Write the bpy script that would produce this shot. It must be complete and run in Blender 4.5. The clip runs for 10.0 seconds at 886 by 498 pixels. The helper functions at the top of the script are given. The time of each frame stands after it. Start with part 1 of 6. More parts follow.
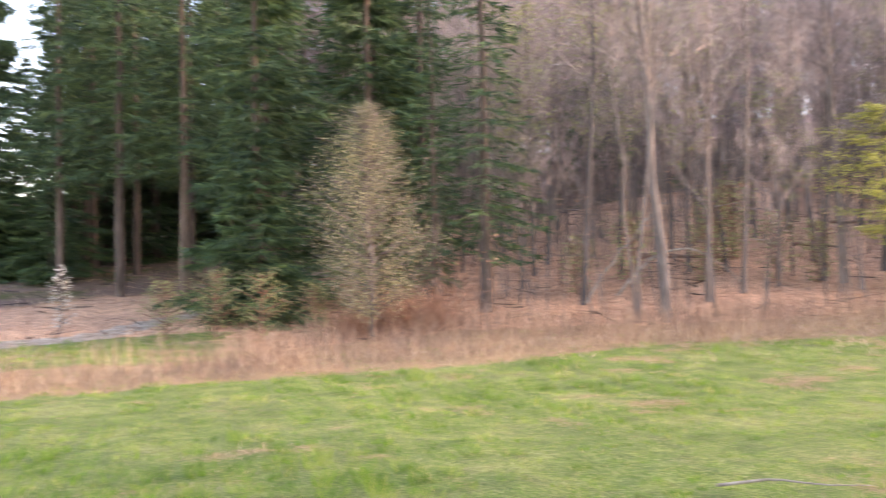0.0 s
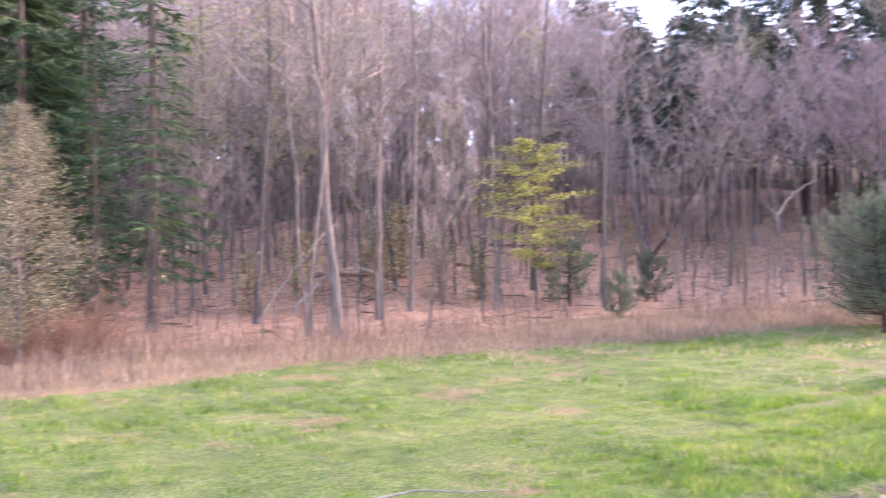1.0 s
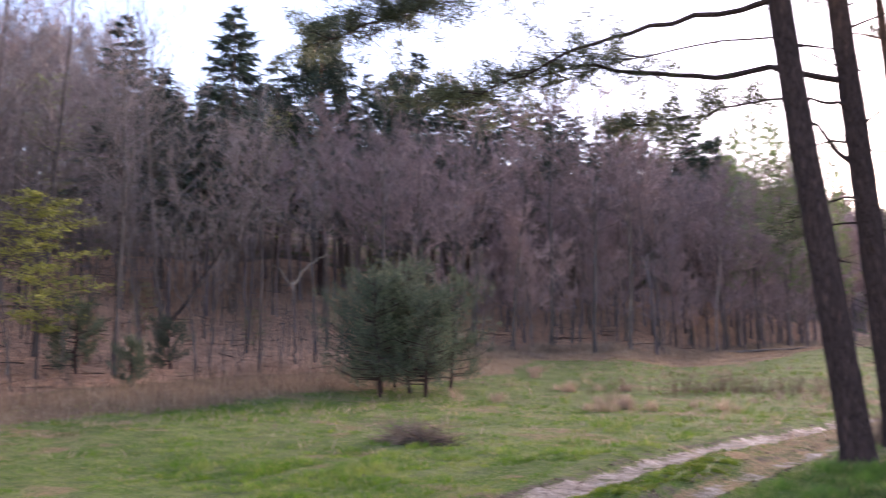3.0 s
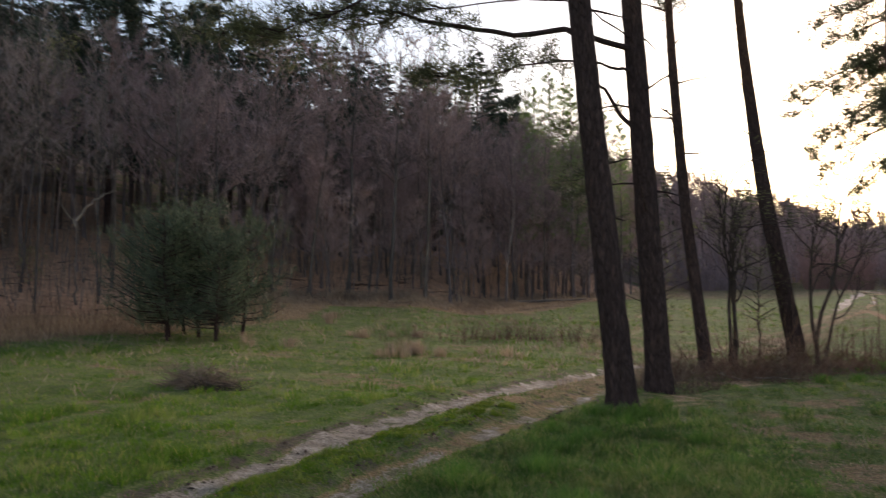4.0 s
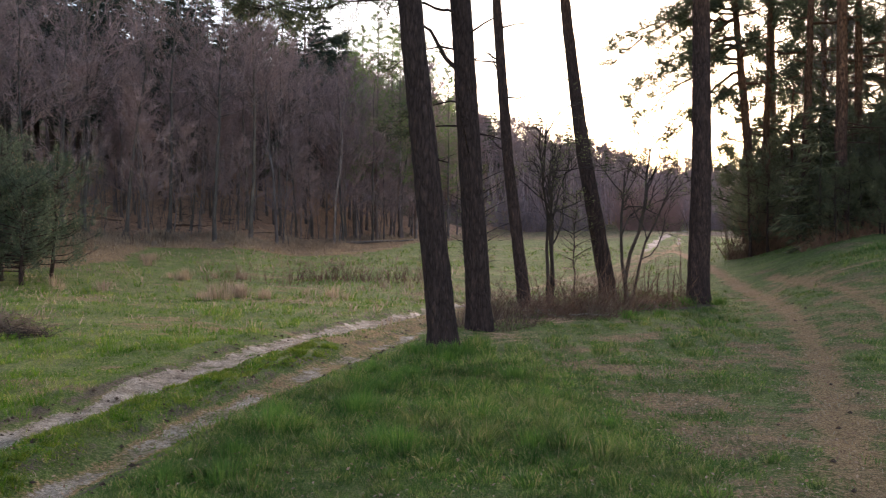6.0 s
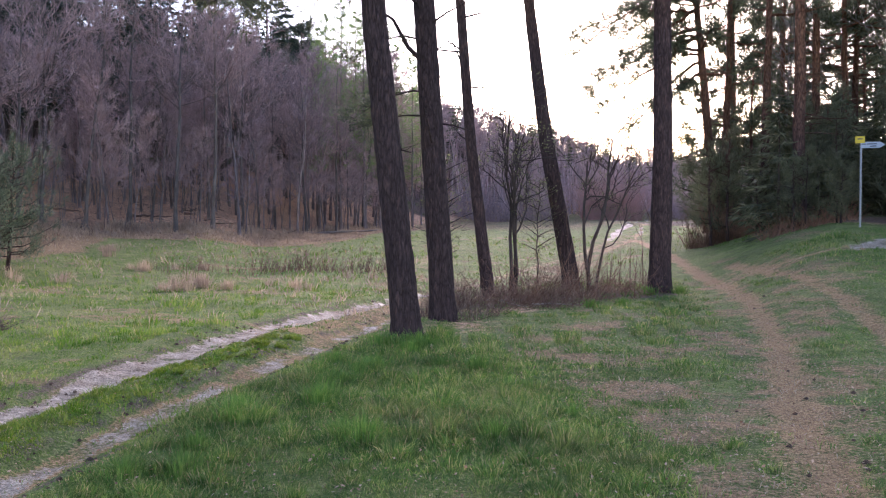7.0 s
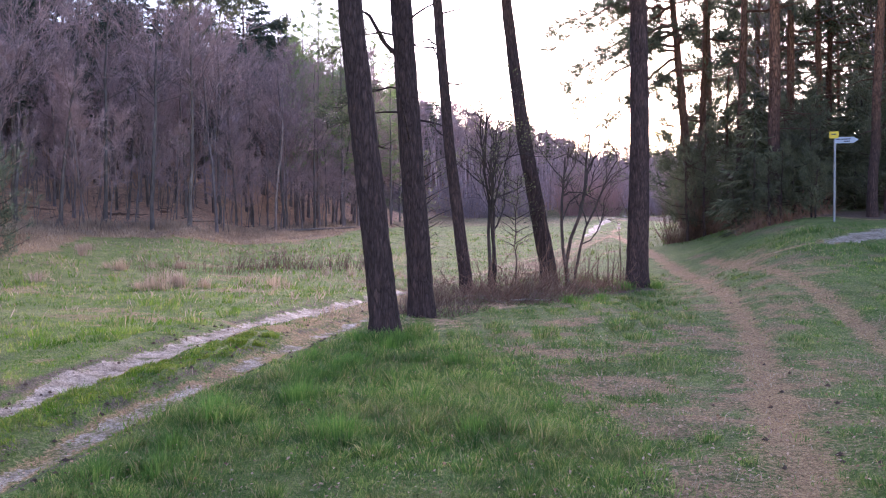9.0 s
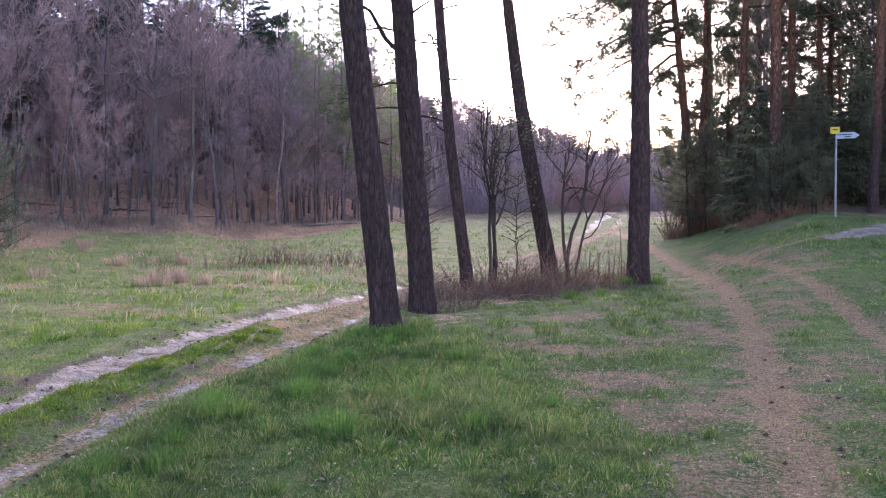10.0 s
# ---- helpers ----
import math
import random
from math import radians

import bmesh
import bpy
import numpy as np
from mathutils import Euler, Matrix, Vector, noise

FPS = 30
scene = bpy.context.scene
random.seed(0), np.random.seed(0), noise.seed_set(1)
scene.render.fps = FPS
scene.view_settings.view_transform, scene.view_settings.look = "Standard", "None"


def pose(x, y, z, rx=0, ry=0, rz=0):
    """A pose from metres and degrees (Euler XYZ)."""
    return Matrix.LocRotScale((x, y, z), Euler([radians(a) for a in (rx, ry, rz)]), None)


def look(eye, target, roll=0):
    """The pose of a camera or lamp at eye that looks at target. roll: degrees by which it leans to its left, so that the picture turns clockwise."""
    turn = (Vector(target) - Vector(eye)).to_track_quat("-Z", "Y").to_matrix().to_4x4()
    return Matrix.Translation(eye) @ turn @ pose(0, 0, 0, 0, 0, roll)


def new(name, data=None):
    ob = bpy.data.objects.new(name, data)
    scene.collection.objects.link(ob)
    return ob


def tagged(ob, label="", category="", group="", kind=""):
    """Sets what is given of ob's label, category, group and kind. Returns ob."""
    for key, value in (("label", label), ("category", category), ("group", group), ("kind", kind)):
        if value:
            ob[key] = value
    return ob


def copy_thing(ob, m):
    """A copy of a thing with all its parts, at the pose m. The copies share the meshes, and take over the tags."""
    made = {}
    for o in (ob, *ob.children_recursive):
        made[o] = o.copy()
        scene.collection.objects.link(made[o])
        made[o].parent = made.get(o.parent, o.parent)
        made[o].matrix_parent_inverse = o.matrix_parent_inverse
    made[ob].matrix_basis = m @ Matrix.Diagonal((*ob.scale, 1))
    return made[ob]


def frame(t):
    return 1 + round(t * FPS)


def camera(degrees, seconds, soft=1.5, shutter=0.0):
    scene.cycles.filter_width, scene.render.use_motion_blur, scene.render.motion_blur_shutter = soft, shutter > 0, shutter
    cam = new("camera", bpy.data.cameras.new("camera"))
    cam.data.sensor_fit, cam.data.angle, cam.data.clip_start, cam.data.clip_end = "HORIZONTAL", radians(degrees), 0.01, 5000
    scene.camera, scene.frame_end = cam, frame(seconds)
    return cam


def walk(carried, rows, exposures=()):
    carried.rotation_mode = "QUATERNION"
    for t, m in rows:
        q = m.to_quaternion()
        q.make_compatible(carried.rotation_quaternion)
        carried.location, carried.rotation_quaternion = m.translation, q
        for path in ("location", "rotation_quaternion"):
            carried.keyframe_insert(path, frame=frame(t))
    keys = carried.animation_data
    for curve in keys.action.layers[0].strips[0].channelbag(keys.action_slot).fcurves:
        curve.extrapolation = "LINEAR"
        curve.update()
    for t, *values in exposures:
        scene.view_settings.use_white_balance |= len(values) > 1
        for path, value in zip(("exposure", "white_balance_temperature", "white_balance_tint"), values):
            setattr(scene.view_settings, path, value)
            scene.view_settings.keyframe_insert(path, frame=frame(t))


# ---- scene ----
cam = camera(52.22, 10.0, soft=1.15, shutter=0.4)
PATH = [
    (0.00, pose(-0.267, -0.609, 1.6, 92.08, 1.21, 76.54)),
    (0.50, pose(-0.283, -0.506, 1.6, 91.93, 0.73, 65.44)),
    (1.00, pose(-0.282, -0.422, 1.6, 92.82, 1.16, 56.42)),
    (1.50, pose(-0.268, -0.344, 1.6, 92.94, 0.63, 48.03)),
    (2.00, pose(-0.251, -0.288, 1.6, 93.10, 0.46, 41.74)),
    (2.50, pose(-0.225, -0.229, 1.6, 95.29, 1.34, 34.87)),
    (3.00, pose(-0.187, -0.166, 1.6, 96.48, 0.92, 26.99)),
    (3.20, pose(-0.169, -0.142, 1.6, 95.75, 0.75, 23.75)),
    (3.75, pose(-0.128, -0.095, 1.6, 93.75, 0.05, 17.10)),
    (4.30, pose(-0.090, -0.060, 1.6, 92.10, -0.55, 11.60)),
    (4.50, pose(-0.079, -0.052, 1.6, 91.40, -0.59, 10.09)),
    (5.00, pose(-0.055, -0.033, 1.6, 90.54, -0.23, 6.84)),
    (5.50, pose(-0.041, -0.024, 1.6, 89.71, -0.30, 5.12)),
    (6.00, pose(-0.029, -0.017, 1.6, 89.32, -0.28, 3.55)),
    (6.20, pose(-0.022, -0.013, 1.6, 89.13, -0.27, 2.75)),
    (6.75, pose(-0.014, -0.007, 1.6, 88.80, -0.18, 1.65)),
    (7.30, pose(-0.007, -0.004, 1.6, 88.58, -0.10, 0.90)),
    (7.50, pose(-0.005, -0.003, 1.6, 88.51, -0.09, 0.65)),
    (8.00, pose(-0.002, -0.001, 1.6, 88.47, 0.02, 0.28)),
    (8.50, pose(-0.003, -0.002, 1.6, 88.48, 0.19, 0.38)),
    (9.00, pose(0.000, 0.000, 1.6, 88.48, 0.19, -0.05)),
    (9.50, pose(0.001, 0.000, 1.6, 88.36, 0.17, -0.07)),
    (10.00, pose(0.000, 0.000, 1.6, 88.20, 0.20, -0.00)),
]
EXPOSURES = [
    (0.0, 3.12, 7450, 34), (0.5, 3.26, 6800, 42), (1.0, 3.33, 6500, 46), (2.0, 2.93, 6350, 46), (2.5, 2.46, 6400, 43), (3.2, 1.62, 6600, 35),
    (4.3, 0.54, 7350, 18), (5.0, 0.55, 7600, 17), (5.5, 0.9, 7250, 19), (6.2, 1.38, 6800, 24), (7.3, 2.0, 5950, 35), (10.0, 2.07, 5850, 40),
]
walk(cam, PATH, EXPOSURES)

# ---- sky and sun: low evening sun behind a thin veil, over the far end of the meadow ----
SUN_AZ, SUN_EL = -13.5, 13.5
world = bpy.data.worlds.new("sky")
scene.world = world
world.use_nodes = True
wn = world.node_tree
wn.nodes.clear()
sky = wn.nodes.new("ShaderNodeTexSky")
sky.sky_type = "NISHITA"
sky.sun_disc = False
sky.sun_elevation = radians(SUN_EL)
sky.sun_rotation = radians(-SUN_AZ)
sky.air_density, sky.dust_density, sky.ozone_density = 1.0, 0.7, 1.0
bg = wn.nodes.new("ShaderNodeBackground")
bg.inputs["Strength"].default_value = 0.15
wo = wn.nodes.new("ShaderNodeOutputWorld")
wn.links.new(sky.outputs[0], bg.inputs["Color"])
wn.links.new(bg.outputs[0], wo.inputs["Surface"])
sun = new("sun", bpy.data.lights.new("sun", "SUN"))
sun.data.energy, sun.data.angle, sun.data.color = 1.9, radians(26.0), (1.0, 0.88, 0.74)
sd = Vector((-math.sin(radians(SUN_AZ)) * math.cos(radians(SUN_EL)), math.cos(radians(SUN_AZ)) * math.cos(radians(SUN_EL)), math.sin(radians(SUN_EL))))
sun.matrix_world = look(sd * 200, (0, 0, 0))


# ---- materials ----
def material(name, rough=0.9):
    m = bpy.data.materials.new(name)
    m.use_nodes = True
    nt = m.node_tree
    b = nt.nodes["Principled BSDF"]
    b.inputs["Roughness"].default_value = rough
    b.inputs["Specular IOR Level"].default_value = 0.25
    return m, nt, b


def noise_node(nt, scale, detail=3.0, coord=None, rough=0.55):
    n = nt.nodes.new("ShaderNodeTexNoise")
    n.inputs["Scale"].default_value, n.inputs["Detail"].default_value, n.inputs["Roughness"].default_value = scale, detail, rough
    if coord is not None:
        nt.links.new(coord, n.inputs["Vector"])
    return n.outputs["Fac"]


def ramp(nt, fac, stops):
    r = nt.nodes.new("ShaderNodeValToRGB")
    e = r.color_ramp.elements
    while len(e) < len(stops):
        e.new(0.5)
    for el, (p, c) in zip(e, stops):
        el.position, el.color = p, (*c, 1)
    nt.links.new(fac, r.inputs[0])
    return r.outputs[0]


def mix(nt, fac, a, b, kind="MIX"):
    n = nt.nodes.new("ShaderNodeMix")
    n.data_type, n.blend_type = "RGBA", kind
    if isinstance(fac, float):
        n.inputs[0].default_value = fac
    else:
        nt.links.new(fac, n.inputs[0])
    for sock, v in ((n.inputs[6], a), (n.inputs[7], b)):
        if isinstance(v, tuple):
            sock.default_value = (*v, 1)
        else:
            nt.links.new(v, sock)
    return n.outputs[2]


def calc(nt, op, a, b=0.0, c=0.0):
    n = nt.nodes.new("ShaderNodeMath")
    n.operation = op
    for i, v in enumerate((a, b, c)):
        if isinstance(v, (int, float)):
            n.inputs[i].default_value = v
        else:
            nt.links.new(v, n.inputs[i])
    return n.outputs[0]


def bump(nt, b, height, strength, dist):
    n = nt.nodes.new("ShaderNodeBump")
    n.inputs["Strength"].default_value, n.inputs["Distance"].default_value = strength, dist
    nt.links.new(height, n.inputs["Height"])
    nt.links.new(n.outputs[0], b.inputs["Normal"])


def object_coord(nt, sx=1.0, sy=1.0, sz=1.0):
    t = nt.nodes.new("ShaderNodeTexCoord")
    m = nt.nodes.new("ShaderNodeMapping")
    m.inputs["Scale"].default_value = (sx, sy, sz)
    nt.links.new(t.outputs["Object"], m.inputs["Vector"])
    return m.outputs[0]


def position(nt):
    return nt.nodes.new("ShaderNodeNewGeometry").outputs["Position"]


def random_island(nt):
    return nt.nodes.new("ShaderNodeNewGeometry").outputs["Random Per Island"]


def random_object(nt):
    return nt.nodes.new("ShaderNodeObjectInfo").outputs["Random"]


def leafy(name, stops, through_light=0.35, rough=0.75, patch=0.6, bleach=0.0):
    """Foliage, needles and blades: colour by piece and by patch, some light let through."""
    m, nt, b = material(name, rough)
    c = ramp(nt, random_island(nt), stops)
    n = noise_node(nt, patch, 3.0, position(nt))
    c = mix(nt, 1.0, c, ramp(nt, n, [(0.3, (0.62, 0.62, 0.66)), (0.7, (1.25, 1.2, 1.05))]), "MULTIPLY")
    if bleach:
        c = mix(nt, 1.0, c, ramp(nt, noise_node(nt, 4.5, 2.0, position(nt)), [(0.3, (0.6, 0.68, 0.7)), (0.7, (1.3, 1.2, 1.0))]), "MULTIPLY")
        f = ramp(nt, noise_node(nt, 0.9, 5.0, position(nt), 0.65), [(0.48, (0, 0, 0)), (0.66, (1, 1, 1))])
        c = mix(nt, calc(nt, "MULTIPLY", f, bleach), c, (0.40, 0.33, 0.15))
    nt.links.new(c, b.inputs["Base Color"])
    tr = nt.nodes.new("ShaderNodeBsdfTranslucent")
    nt.links.new(c, tr.inputs["Color"])
    sh = nt.nodes.new("ShaderNodeMixShader")
    sh.inputs[0].default_value = through_light
    out = nt.nodes["Material Output"]
    nt.links.new(b.outputs[0], sh.inputs[1])
    nt.links.new(tr.outputs[0], sh.inputs[2])
    nt.links.new(sh.outputs[0], out.inputs["Surface"])
    return m


def woody(name, stops, scale=9.0, stretch=0.25, relief=0.02):
    m, nt, b = material(name, 0.92)
    co = object_coord(nt, 1, 1, stretch)
    n1, n2 = noise_node(nt, scale, 5.0, co), noise_node(nt, 0.7, 2.0, co)
    c = ramp(nt, n1, stops)
    c = mix(nt, 1.0, c, ramp(nt, n2, [(0.3, (0.7, 0.72, 0.7)), (0.7, (1.15, 1.1, 1.05))]), "MULTIPLY")
    c = mix(nt, 1.0, c, ramp(nt, random_object(nt), [(0.0, (0.7, 0.7, 0.72)), (1.0, (1.25, 1.18, 1.1))]), "MULTIPLY")
    nt.links.new(c, b.inputs["Base Color"])
    bump(nt, b, n1, 0.7, relief)
    return m


def pine_bark(name, low_z, high_z):
    m, nt, b = material(name, 0.95)
    co = object_coord(nt, 1, 1, 0.22)
    warp = nt.nodes.new("ShaderNodeVectorMath")
    warp.operation = "MULTIPLY_ADD"
    nz = nt.nodes.new("ShaderNodeTexNoise")
    nz.inputs["Scale"].default_value = 5.0
    nz.inputs["Detail"].default_value = 4.0
    nt.links.new(co, nz.inputs["Vector"])
    nt.links.new(nz.outputs["Color"], warp.inputs[0])
    warp.inputs[1].default_value = (0.32, 0.32, 0.22)
    nt.links.new(co, warp.inputs[2])
    v = nt.nodes.new("ShaderNodeTexVoronoi")
    v.feature = "DISTANCE_TO_EDGE"
    v.inputs["Scale"].default_value = 14.0
    nt.links.new(warp.outputs[0], v.inputs["Vector"])
    plates = v.outputs["Distance"]
    fine = noise_node(nt, 40.0, 4.0, co)
    low = ramp(nt, fine, [(0.3, (0.044, 0.028, 0.027)), (0.6, (0.088, 0.058, 0.054)), (0.8, (0.15, 0.102, 0.094))])
    high = ramp(nt, fine, [(0.3, (0.13, 0.066, 0.04)), (0.7, (0.31, 0.165, 0.10))])
    sep = nt.nodes.new("ShaderNodeSeparateXYZ")
    nt.links.new(nt.nodes.new("ShaderNodeTexCoord").outputs["Object"], sep.inputs[0])
    up = nt.nodes.new("ShaderNodeMapRange")
    up.inputs[1].default_value, up.inputs[2].default_value = low_z, high_z
    nt.links.new(sep.outputs[2], up.inputs[0])
    c = mix(nt, up.outputs[0], low, high)
    crack = ramp(nt, plates, [(0.0, (0.55, 0.53, 0.53)), (0.14, (0.95, 0.94, 0.94)), (0.4, (1.15, 1.1, 1.08))])
    flakes = noise_node(nt, 17.0, 3.0, co, 0.7)
    c = mix(nt, 1.0, c, ramp(nt, flakes, [(0.36, (0.72, 0.7, 0.7)), (0.56, (1.0, 1.0, 1.0)), (0.7, (1.4, 1.24, 1.16))]), "MULTIPLY")
    c = mix(nt, 1.0, c, crack, "MULTIPLY")
    c = mix(nt, 1.0, c, ramp(nt, random_object(nt), [(0.0, (0.8, 0.8, 0.8)), (1.0, (1.2, 1.12, 1.05))]), "MULTIPLY")
    nt.links.new(c, b.inputs["Base Color"])
    h = calc(nt, "ADD", calc(nt, "MINIMUM", plates, 0.2), calc(nt, "MULTIPLY", fine, 0.12))
    bump(nt, b, h, 1.0, 0.07)
    return m


def ground_material():
    """Turf, straw, leaf litter and sand, laid out by the cover of the sheet, with grain of their own."""
    m, nt, b = material("turf_sand_and_litter", 0.97)
    p = position(nt)

    def layer(name):
        a = nt.nodes.new("ShaderNodeAttribute")
        a.attribute_name = name
        return a.outputs["Fac"]
    big, mid, fine = noise_node(nt, 0.45, 4.0, p), noise_node(nt, 3.0, 5.0, p), noise_node(nt, 28.0, 5.0, p, 0.7)
    turf = ramp(nt, mid, [(0.25, (0.07, 0.12, 0.022)), (0.5, (0.125, 0.205, 0.034)), (0.75, (0.195, 0.27, 0.05))])
    thatch = ramp(nt, fine, [(0.3, (0.15, 0.115, 0.065)), (0.7, (0.42, 0.34, 0.20))])
    turf = mix(nt, 1.0, turf, ramp(nt, fine, [(0.35, (0.6, 0.6, 0.6)), (0.65, (1.25, 1.25, 1.2))]), "MULTIPLY")
    turf = mix(nt, calc(nt, "MULTIPLY", ramp(nt, fine, [(0.44, (0, 0, 0)), (0.6, (1, 1, 1))]), 0.34), turf, thatch)
    turf = mix(nt, calc(nt, "MULTIPLY", ramp(nt, noise_node(nt, 0.9, 5.0, p, 0.65), [(0.48, (0, 0, 0)), (0.68, (1, 1, 1))]), 0.25), turf, thatch)
    straw = ramp(nt, fine, [(0.25, (0.12, 0.074, 0.037)), (0.55, (0.31, 0.21, 0.112)), (0.8, (0.50, 0.375, 0.22))])
    # dark ground with moss; the trees' shade on the floor put into its colour
    floor_shade = mix(nt, ramp(nt, big, [(0.45, (0, 0, 0)), (0.6, (1, 1, 1))]), ramp(nt, fine, [(0.3, (0.09, 0.058, 0.044)), (0.7, (0.27, 0.18, 0.135))]), ramp(nt, fine, [(0.3, (0.04, 0.045, 0.015)), (0.7, (0.11, 0.12, 0.035))]))
    litter = ramp(nt, fine, [(0.3, (0.11, 0.06, 0.037)), (0.47, (0.50, 0.29, 0.18)), (0.7, (0.76, 0.53, 0.38))])
    earth = ramp(nt, fine, [(0.25, (0.15, 0.088, 0.045)), (0.5, (0.38, 0.235, 0.112)), (0.75, (0.60, 0.42, 0.225))])
    litter = mix(nt, 1.0, litter, ramp(nt, mid, [(0.35, (0.72, 0.67, 0.64)), (0.6, (1.2, 1.17, 1.13))]), "MULTIPLY")
    sand = ramp(nt, fine, [(0.25, (0.20, 0.155, 0.115)), (0.5, (0.46, 0.385, 0.305)), (0.75, (0.70, 0.62, 0.52))])
    sand = mix(nt, 1.0, sand, ramp(nt, mid, [(0.3, (0.62, 0.58, 0.55)), (0.7, (1.15, 1.15, 1.15))]), "MULTIPLY")

    blotch = noise_node(nt, 9.0, 4.0, p, 0.65)
    sand = mix(nt, 1.0, sand, ramp(nt, blotch, [(0.34, (0.5, 0.46, 0.43)), (0.5, (0.9, 0.9, 0.89)), (0.68, (1.14, 1.14, 1.13))]), "MULTIPLY")

    def edged(name):
        f = calc(nt, "ADD", layer(name), calc(nt, "MULTIPLY", calc(nt, "SUBTRACT", mid, 0.5), 0.9))
        f = calc(nt, "ADD", f, calc(nt, "MULTIPLY", calc(nt, "SUBTRACT", fine, 0.5), 1.1))
        return ramp(nt, f, [(0.36, (0, 0, 0)), (0.64, (1, 1, 1))])
    c = mix(nt, edged("dry"), turf, straw)
    c = mix(nt, edged("litter"), c, litter)
    c = mix(nt, edged("floor_shade"), c, floor_shade)
    c = mix(nt, edged("earth"), c, earth)
    mud = ramp(nt, fine, [(0.3, (0.06, 0.046, 0.03)), (0.6, (0.18, 0.14, 0.095)), (0.8, (0.34, 0.275, 0.2))])
    c = mix(nt, edged("mud"), c, mud)
    damp = edged("sand")
    c = mix(nt, damp, c, sand)
    gloss = nt.nodes.new("ShaderNodeMapRange")
    gloss.inputs[3].default_value, gloss.inputs[4].default_value = 0.97, 0.6
    nt.links.new(calc(nt, "MULTIPLY", damp, ramp(nt, mid, [(0.4, (0.2, 0.2, 0.2)), (0.6, (1, 1, 1))])), gloss.inputs[0])
    nt.links.new(gloss.outputs[0], b.inputs["Roughness"])
    c = mix(nt, 1.0, c, ramp(nt, big, [(0.3, (0.8, 0.8, 0.82)), (0.7, (1.15, 1.12, 1.08))]), "MULTIPLY")
    grit = noise_node(nt, 75.0, 3.0, p, 0.7)
    c = mix(nt, 1.0, c, ramp(nt, grit, [(0.36, (0.5, 0.48, 0.46)), (0.5, (1.0, 1.0, 1.0)), (0.66, (1.5, 1.45, 1.4))]), "MULTIPLY")
    nt.links.new(c, b.inputs["Base Color"])
    bump(nt, b, calc(nt, "ADD", mid, calc(nt, "ADD", fine, calc(nt, "MULTIPLY", grit, 0.4))), 0.9, 0.05)
    return m


def plain(name, colour, rough=0.5, metal=0.0, wear=0.15):
    m, nt, b = material(name, rough)
    b.inputs["Metallic"].default_value = metal
    n = noise_node(nt, 25.0, 5.0, object_coord(nt))
    c = ramp(nt, n, [(0.3, tuple(v * (1 - wear) for v in colour)), (0.7, tuple(min(1, v * (1 + wear)) for v in colour))])
    nt.links.new(c, b.inputs["Base Color"])
    return m


GROUND = ground_material()
PINE_BARK = pine_bark("pine_bark", 6.0, 11.0)
STAND_BARK = pine_bark("orange_pine_bark", 2.0, 6.5)
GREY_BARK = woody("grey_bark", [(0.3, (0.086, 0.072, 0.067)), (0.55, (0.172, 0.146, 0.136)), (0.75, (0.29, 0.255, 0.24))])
# bark of pale stems; on far and low trees the paleness stands for haze
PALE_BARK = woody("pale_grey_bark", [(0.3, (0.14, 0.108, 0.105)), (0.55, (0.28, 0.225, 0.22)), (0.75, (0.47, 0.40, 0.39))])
SPRUCE_BARK = woody("spruce_bark", [(0.3, (0.06, 0.046, 0.038)), (0.6, (0.13, 0.10, 0.085)), (0.8, (0.22, 0.185, 0.16))])
# mauve twigs in two tones; the paler holds the far wood's haze as colour
CROWN_TWIG = woody("dark_mauve_twigs", [(0.3, (0.25, 0.18, 0.18)), (0.7, (0.45, 0.34, 0.345))], 3.0, 1.0)
HAZE_TWIG = woody("hazed_mauve_twigs", [(0.3, (0.33, 0.24, 0.245)), (0.7, (0.58, 0.44, 0.45))], 3.0, 1.0)
BROWN_TWIG = woody("brown_twigs", [(0.3, (0.225, 0.187, 0.178)), (0.7, (0.42, 0.36, 0.347))], 3.0, 1.0)
DEAD = woody("dead_wood", [(0.3, (0.20, 0.17, 0.145)), (0.6, (0.38, 0.34, 0.30)), (0.8, (0.52, 0.48, 0.43))])
BRUSH = woody("brown_brush", [(0.3, (0.12, 0.065, 0.046)), (0.7, (0.32, 0.19, 0.135))], 3.0, 1.0)
HEAP = woody("cut_twigs", [(0.3, (0.13, 0.09, 0.07)), (0.7, (0.42, 0.315, 0.25))], 3.0, 1.0)
SHRUB_STEM = woody("dark_shrub_stems", [(0.3, (0.055, 0.04, 0.036)), (0.7, (0.14, 0.105, 0.09))], 3.0, 1.0)
GRASS = leafy("meadow_grass", [(0.0, (0.066, 0.185, 0.016)), (0.5, (0.118, 0.27, 0.023)), (0.86, (0.19, 0.325, 0.034)), (0.94, (0.38, 0.36, 0.14)), (1.0, (0.52, 0.44, 0.24))], 0.5, 0.55, 0.9, 0.42)
MOSS = leafy("mossy_turf", [(0.0, (0.09, 0.17, 0.018)), (0.5, (0.19, 0.29, 0.03)), (0.9, (0.29, 0.36, 0.05)), (1.0, (0.42, 0.38, 0.15))], 0.45, 0.6, 0.8, 0.15)
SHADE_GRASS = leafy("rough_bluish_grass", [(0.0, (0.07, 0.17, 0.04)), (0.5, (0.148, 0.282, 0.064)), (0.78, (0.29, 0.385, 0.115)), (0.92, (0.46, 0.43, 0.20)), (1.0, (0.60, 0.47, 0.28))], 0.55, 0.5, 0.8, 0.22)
TUFT_GRASS = leafy("lush_tuft_grass", [(0.0, (0.08, 0.20, 0.035)), (0.6, (0.15, 0.30, 0.06)), (1.0, (0.27, 0.39, 0.10))], 0.55, 0.55, 0.8)
